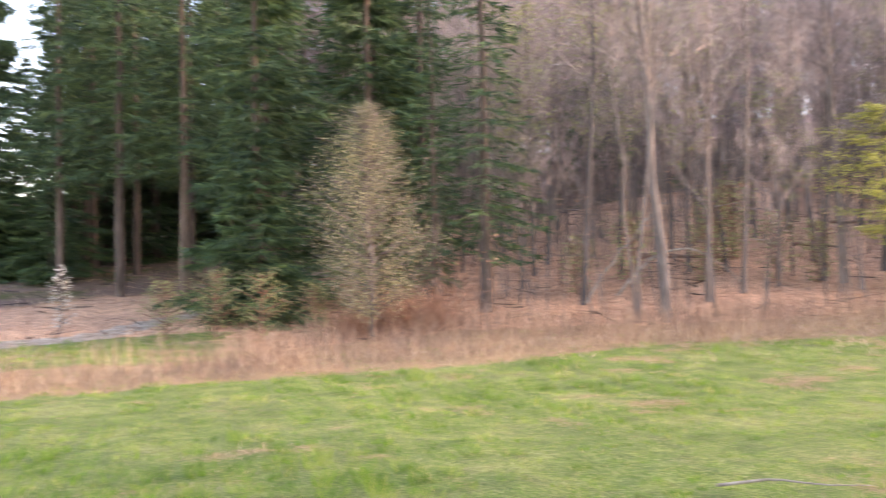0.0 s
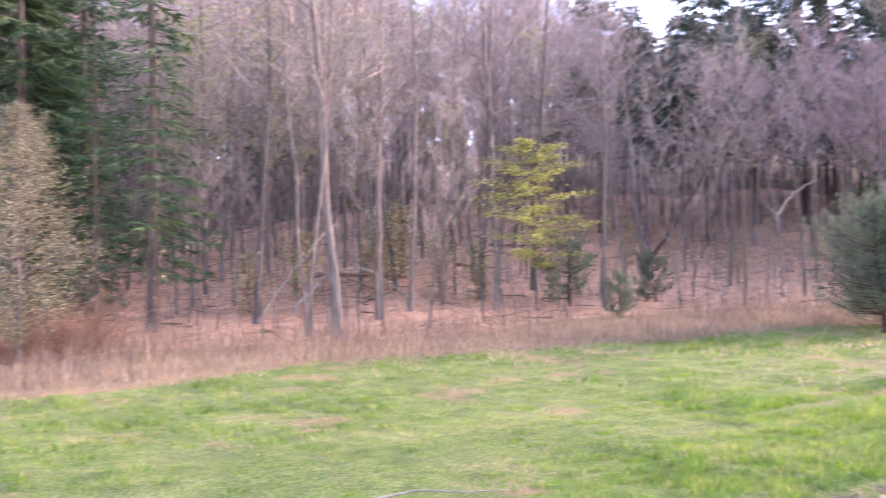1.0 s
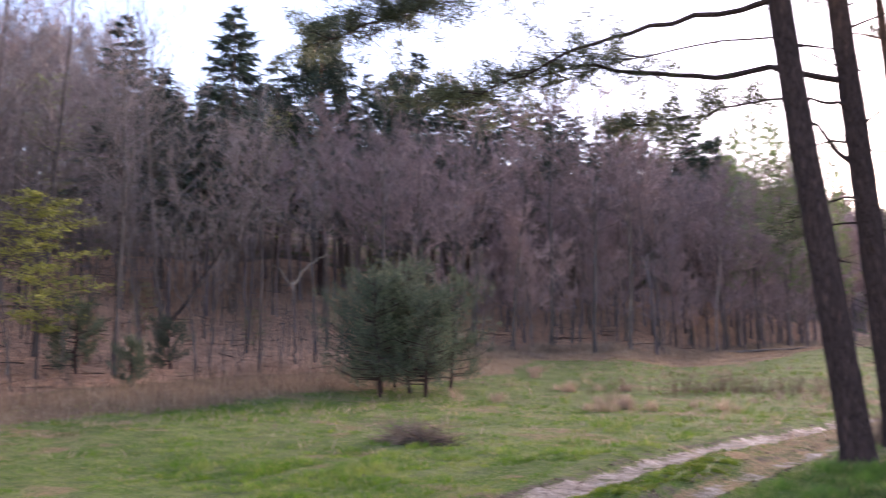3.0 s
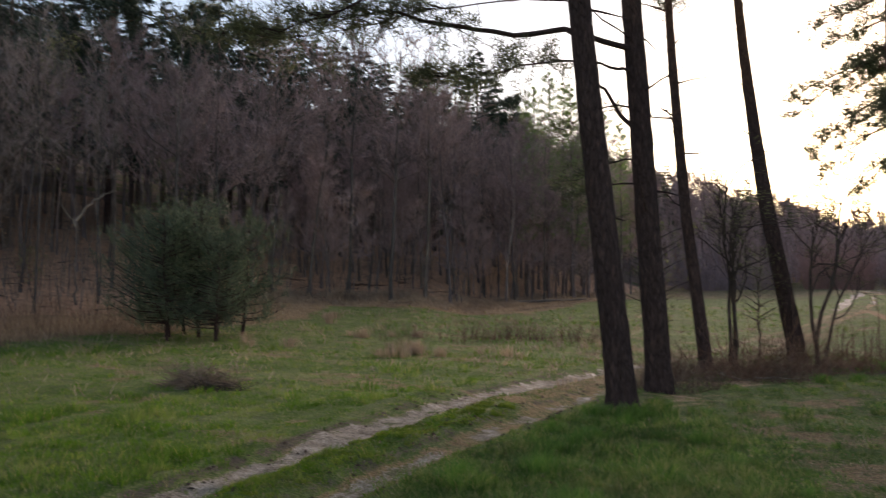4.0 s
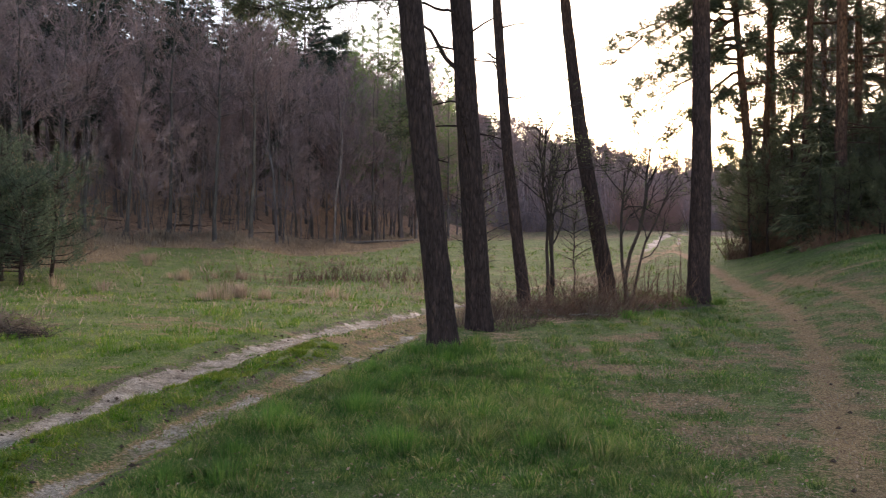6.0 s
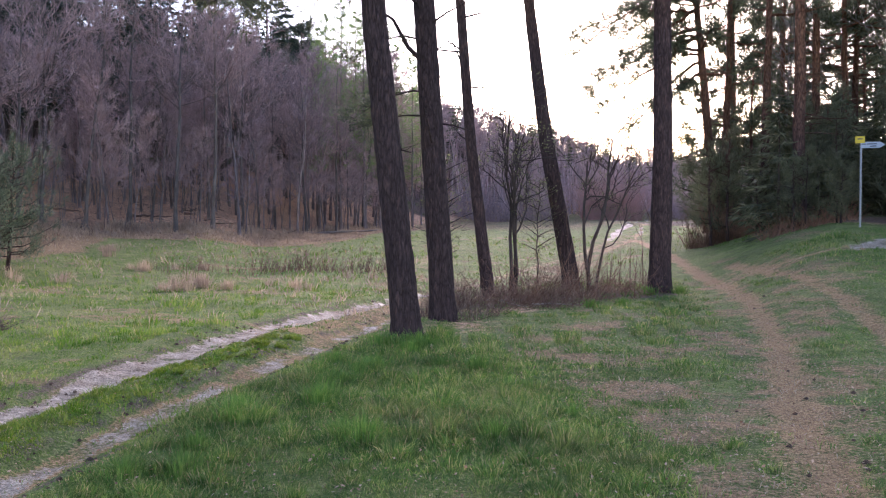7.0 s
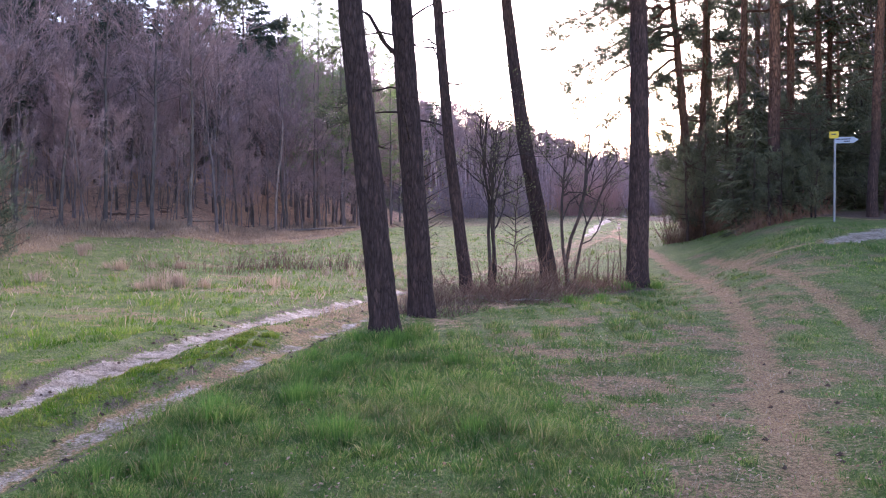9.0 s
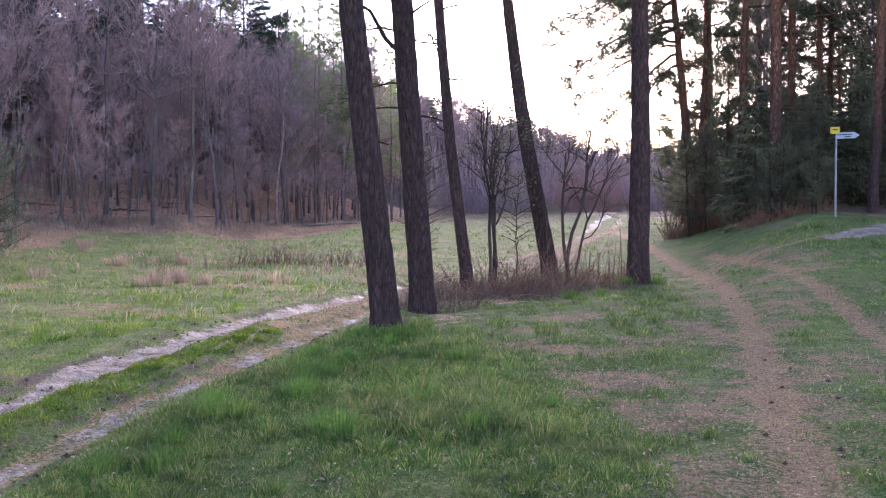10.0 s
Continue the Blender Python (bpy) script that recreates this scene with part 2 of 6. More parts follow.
VERGE = leafy("rust_brown_dry_grass", [(0.0, (0.14, 0.088, 0.066)), (0.5, (0.285, 0.19, 0.138)), (1.0, (0.49, 0.37, 0.27))], 0.3, 0.8, 0.5)
STRAW = leafy("dry_straw", [(0.0, (0.24, 0.165, 0.11)), (0.5, (0.42, 0.31, 0.22)), (1.0, (0.60, 0.49, 0.36))], 0.3, 0.8, 0.4)
PALE_STRAW = leafy("bleached_tufts", [(0.0, (0.32, 0.235, 0.17)), (1.0, (0.58, 0.46, 0.36))], 0.45, 0.8, 0.8)
PINE_NEEDLE = leafy("pine_needles", [(0.0, (0.065, 0.078, 0.045)), (0.6, (0.12, 0.138, 0.078)), (1.0, (0.21, 0.22, 0.13))], 0.4, 0.5)
STAND_NEEDLE = leafy("olive_young_pine_needles", [(0.0, (0.085, 0.095, 0.055)), (0.6, (0.16, 0.17, 0.10)), (1.0, (0.27, 0.27, 0.17))], 0.4, 0.6)
BUSH_NEEDLE = leafy("young_pine_needles", [(0.0, (0.066, 0.092, 0.06)), (0.6, (0.128, 0.168, 0.11)), (1.0, (0.27, 0.30, 0.205))], 0.3, 0.55)
SPRUCE_NEEDLE = leafy("spruce_needles", [(0.0, (0.030, 0.062, 0.034)), (0.5, (0.058, 0.11, 0.05)), (1.0, (0.12, 0.18, 0.07))], 0.25, 0.6)
HILL_NEEDLE = leafy("dark_hill_needles", [(0.0, (0.025, 0.042, 0.03)), (0.6, (0.05, 0.075, 0.052)), (1.0, (0.095, 0.125, 0.085))], 0.12, 0.6)
LARCH_NEEDLE = leafy("fresh_larch_needles", [(0.0, (0.15, 0.26, 0.075)), (1.0, (0.34, 0.48, 0.17))], 0.5, 0.6)
YELLOW_LEAF = leafy("fresh_yellow_leaves", [(0.0, (0.30, 0.33, 0.06)), (0.6, (0.46, 0.47, 0.12)), (1.0, (0.60, 0.58, 0.22))], 0.45, 0.6)
BUFF_LEAF = leafy("buff_catkins", [(0.0, (0.16, 0.155, 0.075)), (0.6, (0.32, 0.31, 0.165)), (1.0, (0.56, 0.54, 0.36))], 0.4, 0.7)
PALE_LEAF = leafy("pale_new_leaves", [(0.0, (0.20, 0.23, 0.09)), (1.0, (0.42, 0.44, 0.22))], 0.45, 0.7)
BLOSSOM = leafy("white_blossom", [(0.0, (0.5, 0.48, 0.42)), (1.0, (0.8, 0.78, 0.74))], 0.4, 0.7)
RED_TWIG = woody("reddish_twigs", [(0.3, (0.52, 0.30, 0.26)), (0.7, (0.74, 0.47, 0.42))], 3.0, 1.0)
FALLEN_LEAF = leafy("fallen_beech_leaves", [(0.0, (0.22, 0.11, 0.07)), (0.5, (0.44, 0.26, 0.17)), (1.0, (0.64, 0.45, 0.33))], 0.15, 0.7)
STONE = woody("sand_clods", [(0.3, (0.045, 0.03, 0.022)), (0.7, (0.13, 0.09, 0.065))], 12.0, 1.0)
POST_PAINT = plain("grey_painted_steel", (0.27, 0.27, 0.28), 0.5, 0.3)
WHITE_PLATE = plain("white_plate", (0.36, 0.40, 0.46), 0.6, 0.0, 0.1)
YELLOW_PLATE = plain("yellow_plate", (0.62, 0.45, 0.04), 0.5, 0.0, 0.08)
DARK_INK = plain("dark_lettering", (0.05, 0.06, 0.08), 0.6)


# ---- mesh tools ----
class Soup:
    """Triangles gathered for one mesh."""

    def __init__(self):
        self.v, self.f, self.n = [], [], 0

    def add(self, v, f):
        self.v.append(np.asarray(v, float).reshape(-1, 3))
        self.f.append(np.asarray(f, int).reshape(-1, 3) + self.n)
        self.n += len(self.v[-1])

    def tube(self, pts, radii, sides=6, wobble=0.0, rng=None, cap=True):
        pts, radii = np.asarray(pts, float), np.asarray(radii, float)
        k = len(pts)
        tan = np.gradient(pts, axis=0)
        tan /= np.linalg.norm(tan, axis=1)[:, None] + 1e-9
        ref = np.where(np.abs(tan[:, 2:3]) > 0.9, np.array([[1.0, 0, 0]]), np.array([[0, 0, 1.0]]))
        if np.mean(np.abs(tan[:, 2])) > 0.6:
            ref = np.repeat(np.array([[1.0, 0, 0]]), k, 0)
        u = np.cross(tan, ref)
        u /= np.linalg.norm(u, axis=1)[:, None] + 1e-9
        w = np.cross(tan, u)
        a = np.linspace(0, 2 * np.pi, sides, endpoint=False)
        r = np.repeat(radii[:, None], sides, 1)
        if wobble:
            r = r * (1 + wobble * rng.uniform(-1, 1, r.shape))
        v = pts[:, None, :] + r[..., None] * (np.cos(a)[None, :, None] * u[:, None, :] + np.sin(a)[None, :, None] * w[:, None, :])
        i, j = np.meshgrid(np.arange(k - 1), np.arange(sides), indexing="ij")
        p, q = i * sides + j, i * sides + (j + 1) % sides
        f = np.concatenate([np.stack([p, q, q + sides], -1).reshape(-1, 3), np.stack([p, q + sides, p + sides], -1).reshape(-1, 3)])
        v = v.reshape(-1, 3)
        if cap:
            last = (k - 1) * sides + np.arange(sides)
            f = np.concatenate([f, np.stack([last, np.roll(last, -1), np.full(sides, len(v))], -1)])
            v = np.concatenate([v, pts[-1:]])
        self.add(v, f)

    def spikes(self, base, way, length, width):
        """Thin three-sided twigs."""
        base, way = np.asarray(base, float), np.asarray(way, float)
        n = len(base)
        way = way / (np.linalg.norm(way, axis=1)[:, None] + 1e-9)
        u = np.cross(way, np.array([0.31, 0.52, 0.79]))
        u /= np.linalg.norm(u, axis=1)[:, None] + 1e-9
        w = np.cross(way, u)
        width = np.broadcast_to(width, n)[:, None]
        v = np.stack([base + width * u, base + width * (-0.5 * u + 0.87 * w), base + width * (-0.5 * u - 0.87 * w), base + way * np.broadcast_to(length, n)[:, None]], 1)
        o = np.arange(n)[:, None] * 4
        f = np.concatenate([o + np.array([[0, 1, 3]]), o + np.array([[1, 2, 3]]), o + np.array([[2, 0, 3]])])
        self.add(v, f)

    def slivers(self, base, way, length, width, rng):
        """Needles and narrow leaves, one pointed face each."""
        n = len(base)
        way = way / (np.linalg.norm(way, axis=1)[:, None] + 1e-9)
        u = np.cross(way, rng.normal(size=(n, 3)))
        u /= np.linalg.norm(u, axis=1)[:, None] + 1e-9
        width = np.broadcast_to(width, n)[:, None]
        v = np.stack([base + width * u, base - width * u, base + way * np.broadcast_to(length, n)[:, None]], 1)
        self.add(v, np.arange(3 * n).reshape(-1, 3))

    def leaves(self, base, way, size, rng, flat=0.0):
        """Small pointed leaves of two faces, folded on the midrib."""
        n = len(base)
        way = way / (np.linalg.norm(way, axis=1)[:, None] + 1e-9)
        r = rng.normal(size=(n, 3)) * (1 - flat) + np.array([0, 0, 1.0]) * flat * 2
        u = np.cross(way, r)
        u /= np.linalg.norm(u, axis=1)[:, None] + 1e-9
        s = np.broadcast_to(size, n)[:, None]
        m = base + way * s * 0.5
        up = np.cross(u, way) * s * 0.08
        v = np.stack([base, m + u * s * 0.3 + up, base + way * s, m - u * s * 0.3 + up], 1)
        o = np.arange(n)[:, None] * 4
        self.add(v, np.concatenate([o + np.array([[0, 1, 2]]), o + np.array([[0, 2, 3]])]))

    def mesh(self, name, mat, smooth=False):
        v, f = np.concatenate(self.v), np.concatenate(self.f)
        me = bpy.data.meshes.new(name)
        me.vertices.add(len(v))
        me.vertices.foreach_set("co", v.ravel())
        me.loops.add(len(f) * 3)
        me.loops.foreach_set("vertex_index", f.ravel().astype(np.int32))
        me.polygons.add(len(f))
        me.polygons.foreach_set("loop_start", (np.arange(len(f)) * 3).astype(np.int32))
        me.polygons.foreach_set("use_smooth", np.full(len(f), smooth))
        me.update(calc_edges=True)
        me.validate()
        me.materials.append(mat)
        return me


def hang(name, soup, mat, parent, label="", smooth=False):
    """One mesh as a part of a thing."""
    ob = new(name, soup.mesh(name, mat, smooth))
    ob.parent = parent
    if label:
        tagged(ob, label)
    return ob


def part(name, bm, mat, parent, label=""):
    me = bpy.data.meshes.new(name)
    bm.to_mesh(me)
    bm.free()
    me.materials.append(mat)
    ob = new(name, me)
    ob.parent = parent
    if label:
        tagged(ob, label)
    return ob


def thing(name, x, y, z, label, category, group="", kind=""):
    e = new(name)
    e.empty_display_size = 0.2
    e.location = (x, y, z)
    return tagged(e, label, category, group, kind)


def unit(v):
    return v / (np.linalg.norm(v, axis=-1, keepdims=True) + 1e-9)


def lattice(ix, iy, seed):
    h = np.sin(ix * 127.1 + iy * 311.7 + seed * 74.7) * 43758.5453
    return h - np.floor(h)


def soft_noise(x, y, size, seed):
    x, y = np.asarray(x) / size, np.asarray(y) / size
    ix, iy = np.floor(x), np.floor(y)
    u, v = x - ix, y - iy
    u, v = u * u * (3 - 2 * u), v * v * (3 - 2 * v)
    a = lattice(ix, iy, seed) * (1 - u) + lattice(ix + 1, iy, seed) * u
    b = lattice(ix, iy + 1, seed) * (1 - u) + lattice(ix + 1, iy + 1, seed) * u
    return a * (1 - v) + b * v


# ---- the lie of the land ----
AZ_KEYS = (-60, -23, -13, -5, 5, 17, 28, 40, 50, 62, 75, 90, 125)
D_KEYS = (0, 13, 24, 32, 45, 65, 100, 160)
RISE = (
    (0.2, 1.2, 2.0, 3.0, 4.5, 8.0, 15.0),
    (0.1, 1.35, 2.0, 2.6, 4.0, 7.0, 14.0),
    (0.0, 0.05, 0.7, 1.2, 1.7, 2.6, 9.5),
    (0.0, 0.0, 0.12, 0.5, 1.1, 2.4, 12.5),
    (0.0, 0.0, 0.15, 0.6, 1.4, 6.0, 17.0),
    (0.0, 0.05, 0.4, 1.15, 4.0, 12.0, 24.0),
    (0.0, 0.25, 0.75, 1.8, 6.2, 14.0, 26.0),
    (0.0, 0.35, 1.0, 3.1, 8.0, 16.0, 28.0),
    (0.0, 0.5, 1.5, 4.5, 8.8, 16.0, 28.0),
    (0.0, 0.6, 2.2, 4.7, 8.8, 16.0, 28.0),
    (0.0, 0.7, 1.8, 3.7, 7.0, 13.0, 22.0),
    (0.0, 0.3, 1.1, 2.7, 6.0, 11.0, 18.0),
    (0.0, 0.2, 0.6, 1.6, 4.0, 7.0, 12.0),
)


# the line where the meadow ends at the foot of the wood
EDGE_Y = (-60, -20, -4, 2, 8, 14, 21, 28, 33, 38, 44, 49, 55, 68, 80, 95, 110, 130)
EDGE_X = (-11, -12.5, -14.0, -15.4, -15.6, -14.8, -14.6, -13.2, -14.5, -15.8, -12.6, -9.8, -8.0, -5.6, -2.4, 1.0, 6.0, 9.0)


def smooth(u):
    u = np.clip(u, 0.0, 1.0)
    return u * u * (3 - 2 * u)


def rise(x, y):
    """Height of the bare terrain, without ruts."""
    x, y = np.asarray(x, float), np.asarray(y, float)
    az = (np.degrees(np.arctan2(-x, y)) + 147.5) % 360 - 147.5
    d = np.hypot(x, y)
    table = np.array([(0.0,) + r for r in RISE])
    keys, rows = np.array(AZ_KEYS, float), np.array(D_KEYS, float)
    a = np.clip(az, keys[0], keys[-1])
    i = np.clip(np.searchsorted(keys, a) - 1, 0, len(keys) - 2)
    u = smooth((a - keys[i]) / (keys[i + 1] - keys[i]))
    dd = np.clip(d, 0, rows[-1])
    j = np.clip(np.searchsorted(rows, dd) - 1, 0, len(rows) - 2)
    v = (dd - rows[j]) / (rows[j + 1] - rows[j])
    z = (table[i, j] * (1 - v) + table[i, j + 1] * v) * (1 - u) + (table[i + 1, j] * (1 - v) + table[i + 1, j + 1] * v) * u
    # the meadow stays almost level up to the wood's edge
    level = np.interp(d, (0, 32, 45, 65, 80, 105), (0.0, 0.15, 0.55, 1.3, 1.55, 2.5))
    inside = smooth((np.interp(y, EDGE_Y, EDGE_X) - x + 0.5) / 14.0)
    flat = smooth((az + 9) / 4) * smooth((17 - az) / 5) * smooth((112 - d) / 8)
    z = np.where(z > level, z + (level - z) * flat * (1 - inside), z)
    back = smooth((np.abs(az - 32.5) - 92.5) / 60.0)
    return z * (1 - back)


# wheel ruts and tracks: lines in the plan
MEADOW_RUT_FAR = ((-4.6, -30), (-4.3, -8), (-4.1, 4), (-3.95, 7), (-3.75, 9.4), (-3.4, 12.6), (-3.1, 15), (-2.4, 17.8), (-1.6, 20), (0.1, 25), (2.1, 32.5), (5.2, 41), (7.6, 48), (10, 59), (14.4, 79), (19.6, 97))
MEADOW_RUT_NEAR = ((-3.2, -30), (-3.05, -8), (-3.0, 3), (-2.95, 5.8), (-2.75, 7), (-2.45, 9.3), (-1.9, 13), (-1.4, 16), (-0.1, 19.6), (1.4, 24), (3.6, 32), (6.7, 40.5), (9.0, 47.5), (11.4, 58.5), (15.6, 78.5), (20.8, 96.5))
TRACK_RUT_LEFT = ((0.9, -12), (1.7, 2), (2.08, 5.1), (2.4, 6.2), (3.0, 8.2), (4.15, 12), (5.15, 16), (6.05, 20.7), (6.75, 26), (7.4, 34), (8.6, 46))
TRACK_RUT_RIGHT = ((2.6, -12), (3.5, 2), (3.9, 5), (4.7, 8.5), (5.75, 12), (6.0, 13.3), (6.35, 15.4), (6.75, 18), (6.95, 20.6), (7.6, 26))
TRACK_BRANCH = ((7.0, 21.6), (7.9, 20.9), (8.8, 20.8), (10.4, 21.7), (14, 23.5), (22, 26))
MOSS_LINE = ((-3.6, 3), (-3.4, 7.5), (-2.95, 10.5), (-2.5, 12.5))
WOOD_PATH = ((-22, -14), (-23.6, -7), (-25.0, -4.2), (-27.2, -2.8), (-29.4, -1.3), (-36, 1.5), (-40.5, 4.8), (-46.7, 9.5), (-60, 16))


def away(x, y, line):
    """Distance in the plan from a line."""
    best = np.full(np.shape(x), 1e9)
    for (ax, ay), (bx, by) in zip(line[:-1], line[1:]):
        dx, dy = bx - ax, by - ay
        u = np.clip(((x - ax) * dx + (y - ay) * dy) / (dx * dx + dy * dy), 0, 1)
        best = np.minimum(best, np.hypot(x - ax - u * dx, y - ay - u * dy))
    return best


VERGE_Y = (-10, 5, 15, 24, 32, 40, 50, 70)
VERGE_W = (7.5, 5.0, 5.2, 6.0, 4.0, 3.0, 2.6, 2.6)


def cover(x, y):
    """What covers the ground: bare sand, dry straw, leaf litter; and the rut depth."""
    n1, n2 = soft_noise(x, y, 1.1, 3), soft_noise(x, y, 4.0, 4)
    d1, d2 = away(x, y, MEADOW_RUT_FAR), away(x, y, MEADOW_RUT_NEAR)
    d3, d4 = away(x, y, TRACK_RUT_LEFT), away(x, y, TRACK_RUT_RIGHT)
    d5, d6 = away(x, y, TRACK_BRANCH), away(x, y, WOOD_PATH)

    def band(d, w):
        return smooth((w * (0.75 + 0.6 * n1) - d) / (0.45 * w) + 0.5)
    broken = 0.35 + 0.65 * smooth((soft_noise(x, y, 0.5, 31) - 0.2) / 0.4)
    sand = np.maximum.reduce([band(d1, 0.31) * (0.45 + 0.55 * broken), 0.58 * band(d2, 0.14) * broken, (0.35 + 0.75 * smooth((x - 8.3) / 1.6)) * band(d5, 0.2 + 0.42 * smooth((x - 8.6) / 2.2)), 1.2 * band(d6, 0.46)])
    earth = np.maximum.reduce([0.72 * np.exp(-(d3 / (0.24 + 0.16 * n1)) ** 2), 0.68 * np.exp(-(d4 / (0.24 + 0.16 * n1)) ** 2), 0.62 * band(d5, 0.3 + 0.3 * smooth((x - 8.8) / 2.5)), 0.58 * band(d2, 0.22), 0.5 * band(d1, 0.36)])
    sand = sand * np.where((y > 22) & (x < 30) & (x > -3), 0.22 + 0.35 * n2 + (0.73 - 0.35 * n2 + 0.35 * n1) * smooth((y - 46) / 14), 1.0)
    s = np.interp(y, EDGE_Y, EDGE_X) - x + 2.2 * (n2 - 0.5)
    w = np.interp(y, VERGE_Y, VERGE_W)
    dry = smooth(s / 1.0 + 0.5 + 1.3 * smooth((y - 36) / 6))
    litter = smooth((s - w) / 1.5 + 0.5)
    by_path = smooth((4.0 - d6) / 1.6) * smooth((w + 4.5 - s) / 1.5) * (x > -30)
    by_path = np.maximum(by_path, smooth((s - 2.8) / 1.2) * smooth((1.5 - y) / 3.0) * (x > -25.0) * (0.6 + 0.4 * n1))
    litter = litter * (1 - 0.95 * by_path)
    dry = dry * (1 - 0.8 * by_path)
    spots = smooth((soft_noise(x, y, 1.6, 8) * 0.5 + soft_noise(x, y, 0.6, 9) * 0.5 - 0.50) / 0.3)
    lush = smooth((1.9 - away(x, y, ((-1.7, 5.0), (-1.3, 8.0), (-0.8, 11.5), (-0.1, 6.0)))) / 0.9)
    dry = np.maximum(dry, 0.54 * spots * (1 - 0.9 * lush))
    # brown ground under the row of pines and their brush
    row = smooth((2.3 - away(x, y, ((-0.3, 15.2), (1.0, 20.5), (4.4, 21.8)))) / 1.6)
    litter = np.maximum(litter, row * (0.12 + 0.5 * n1))
    near_track = np.minimum(d3, d4)
    patchy = soft_noise(x, y, 0.9, 33) * 0.5 + soft_noise(x, y, 0.35, 34) * 0.3 + soft_noise(x, y, 0.14, 35) * 0.2
    worn = smooth((2.6 - away(x, y, ((0.5, 5.5), (0.8, 9.5), (2.8, 14), (2.2, 8)))) / 1.8) * smooth((patchy - 0.24) / 0.4) * 0.66 * (1 - 0.75 * lush)
    side = smooth((1.5 - near_track) / 1.0) * smooth((patchy - 0.30) / 0.4) * (x > 0.3) * (y < 24) * 0.56
    dry = np.maximum(dry, np.maximum(worn, side))
    earth = np.maximum(earth, 0.72 * np.maximum(worn, side))
    middle = smooth((0.85 - away(x, y, ((-2.6, 11.8), (-1.9, 16.5), (-0.8, 20)))) / 0.5) * 0.58
    earth = np.maximum(earth, middle)
    moss = smooth((0.5 - away(x, y, MOSS_LINE)) / 0.3)
    dry, earth = dry * (1 - 0.9 * moss), earth * (1 - 0.5 * moss)
    dry = np.maximum(dry, 0.62 * smooth((2.0 - away(x, y, ((2.6, 29), (6.4, 41), (9.5, 52)))) / 1.4) * (0.5 + 0.7 * n1))
    dry = np.maximum(dry, 0.6 * smooth((y - 60) / 25) * smooth((x + 9) / 4))
    # floor of the pine stand on the bank
    stand = smooth((x - np.interp(y, (-20, 10, 20, 26, 30, 40, 60), (15, 14, 15.5, 12.2, 9.8, 10.6, 15.0))) / 1.5 + 0.5)
    stand = stand * (y > -15) * (y < 85)
    litter = np.maximum(litter, stand * 0.6)
    far_wood = smooth((y - 104) / 6)
    litter = np.maximum(litter, far_wood)
    worn_in = 0.7 + 0.6 * soft_noise(x, y, 0.8, 36)
    bank = np.exp(-((np.minimum(d1, d2) - 0.62 - 0.25 * n1) / 0.2) ** 2) * (0.2 + soft_noise(x, y, 0.45, 37))
    rut = worn_in * (0.085 * np.exp(-(d1 / 0.36) ** 4) + 0.07 * np.exp(-(d2 / 0.26) ** 4)) - 0.05 * bank - 0.05 * moss * (0.5 + soft_noise(x, y, 0.5, 40)) + 0.05 * (np.exp(-(d3 / 0.35) ** 2) + np.exp(-(d4 / 0.35) ** 2)) + 0.03 * np.exp(-(d6 / 0.5) ** 2)
    edge = np.maximum(np.exp(-((d1 - 0.44) / 0.13) ** 2), 0.9 * np.exp(-((d2 - 0.30) / 0.10) ** 2)) * (y < 24)
    mud = 0.72 * edge * smooth((soft_noise(x, y, 0.3, 38) * 0.6 + soft_noise(x, y, 1.3, 39) * 0.4 - 0.32) / 0.3)
    return sand, np.clip(dry, 0, 1), np.clip(litter, 0, 1), rut, earth, mud


def tree_shade(x, y):
    """Where tree shade is painted on the floor: deep wood, stand, pine row."""
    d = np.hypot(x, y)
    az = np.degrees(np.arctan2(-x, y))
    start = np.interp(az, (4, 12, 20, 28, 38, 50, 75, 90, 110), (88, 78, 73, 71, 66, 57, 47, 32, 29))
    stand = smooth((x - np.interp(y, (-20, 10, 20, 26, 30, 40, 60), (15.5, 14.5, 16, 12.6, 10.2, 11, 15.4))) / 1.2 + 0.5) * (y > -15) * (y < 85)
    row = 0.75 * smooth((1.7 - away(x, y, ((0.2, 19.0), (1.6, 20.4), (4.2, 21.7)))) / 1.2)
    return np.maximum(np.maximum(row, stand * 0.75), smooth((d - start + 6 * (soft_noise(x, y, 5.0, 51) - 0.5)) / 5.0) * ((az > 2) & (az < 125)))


def height(x, y):
    x, y = np.asarray(x, float), np.asarray(y, float)
    z = rise(x, y)
    rut = cover(x, y)[3]
    d = np.hypot(x, y)
    rough = 0.10 * (soft_noise(x, y, 3.2, 11) - 0.5) + 0.05 * (soft_noise(x, y, 0.8, 12) - 0.5) + 0.035 * (soft_noise(x, y, 0.33, 14) - 0.5)
    wood = smooth((d - 24) / 20) * 0.5 * (soft_noise(x, y, 6.5, 13) - 0.5)
    churned = 0.5 * smooth((rut - 0.02) / 0.03) * (0.06 * (soft_noise(x, y, 0.21, 15) - 0.5) + 0.03 * (soft_noise(x, y, 0.1, 16) - 0.5))
    return z + rough + churned + wood * smooth((z - 0.8) / 1.5) - rut


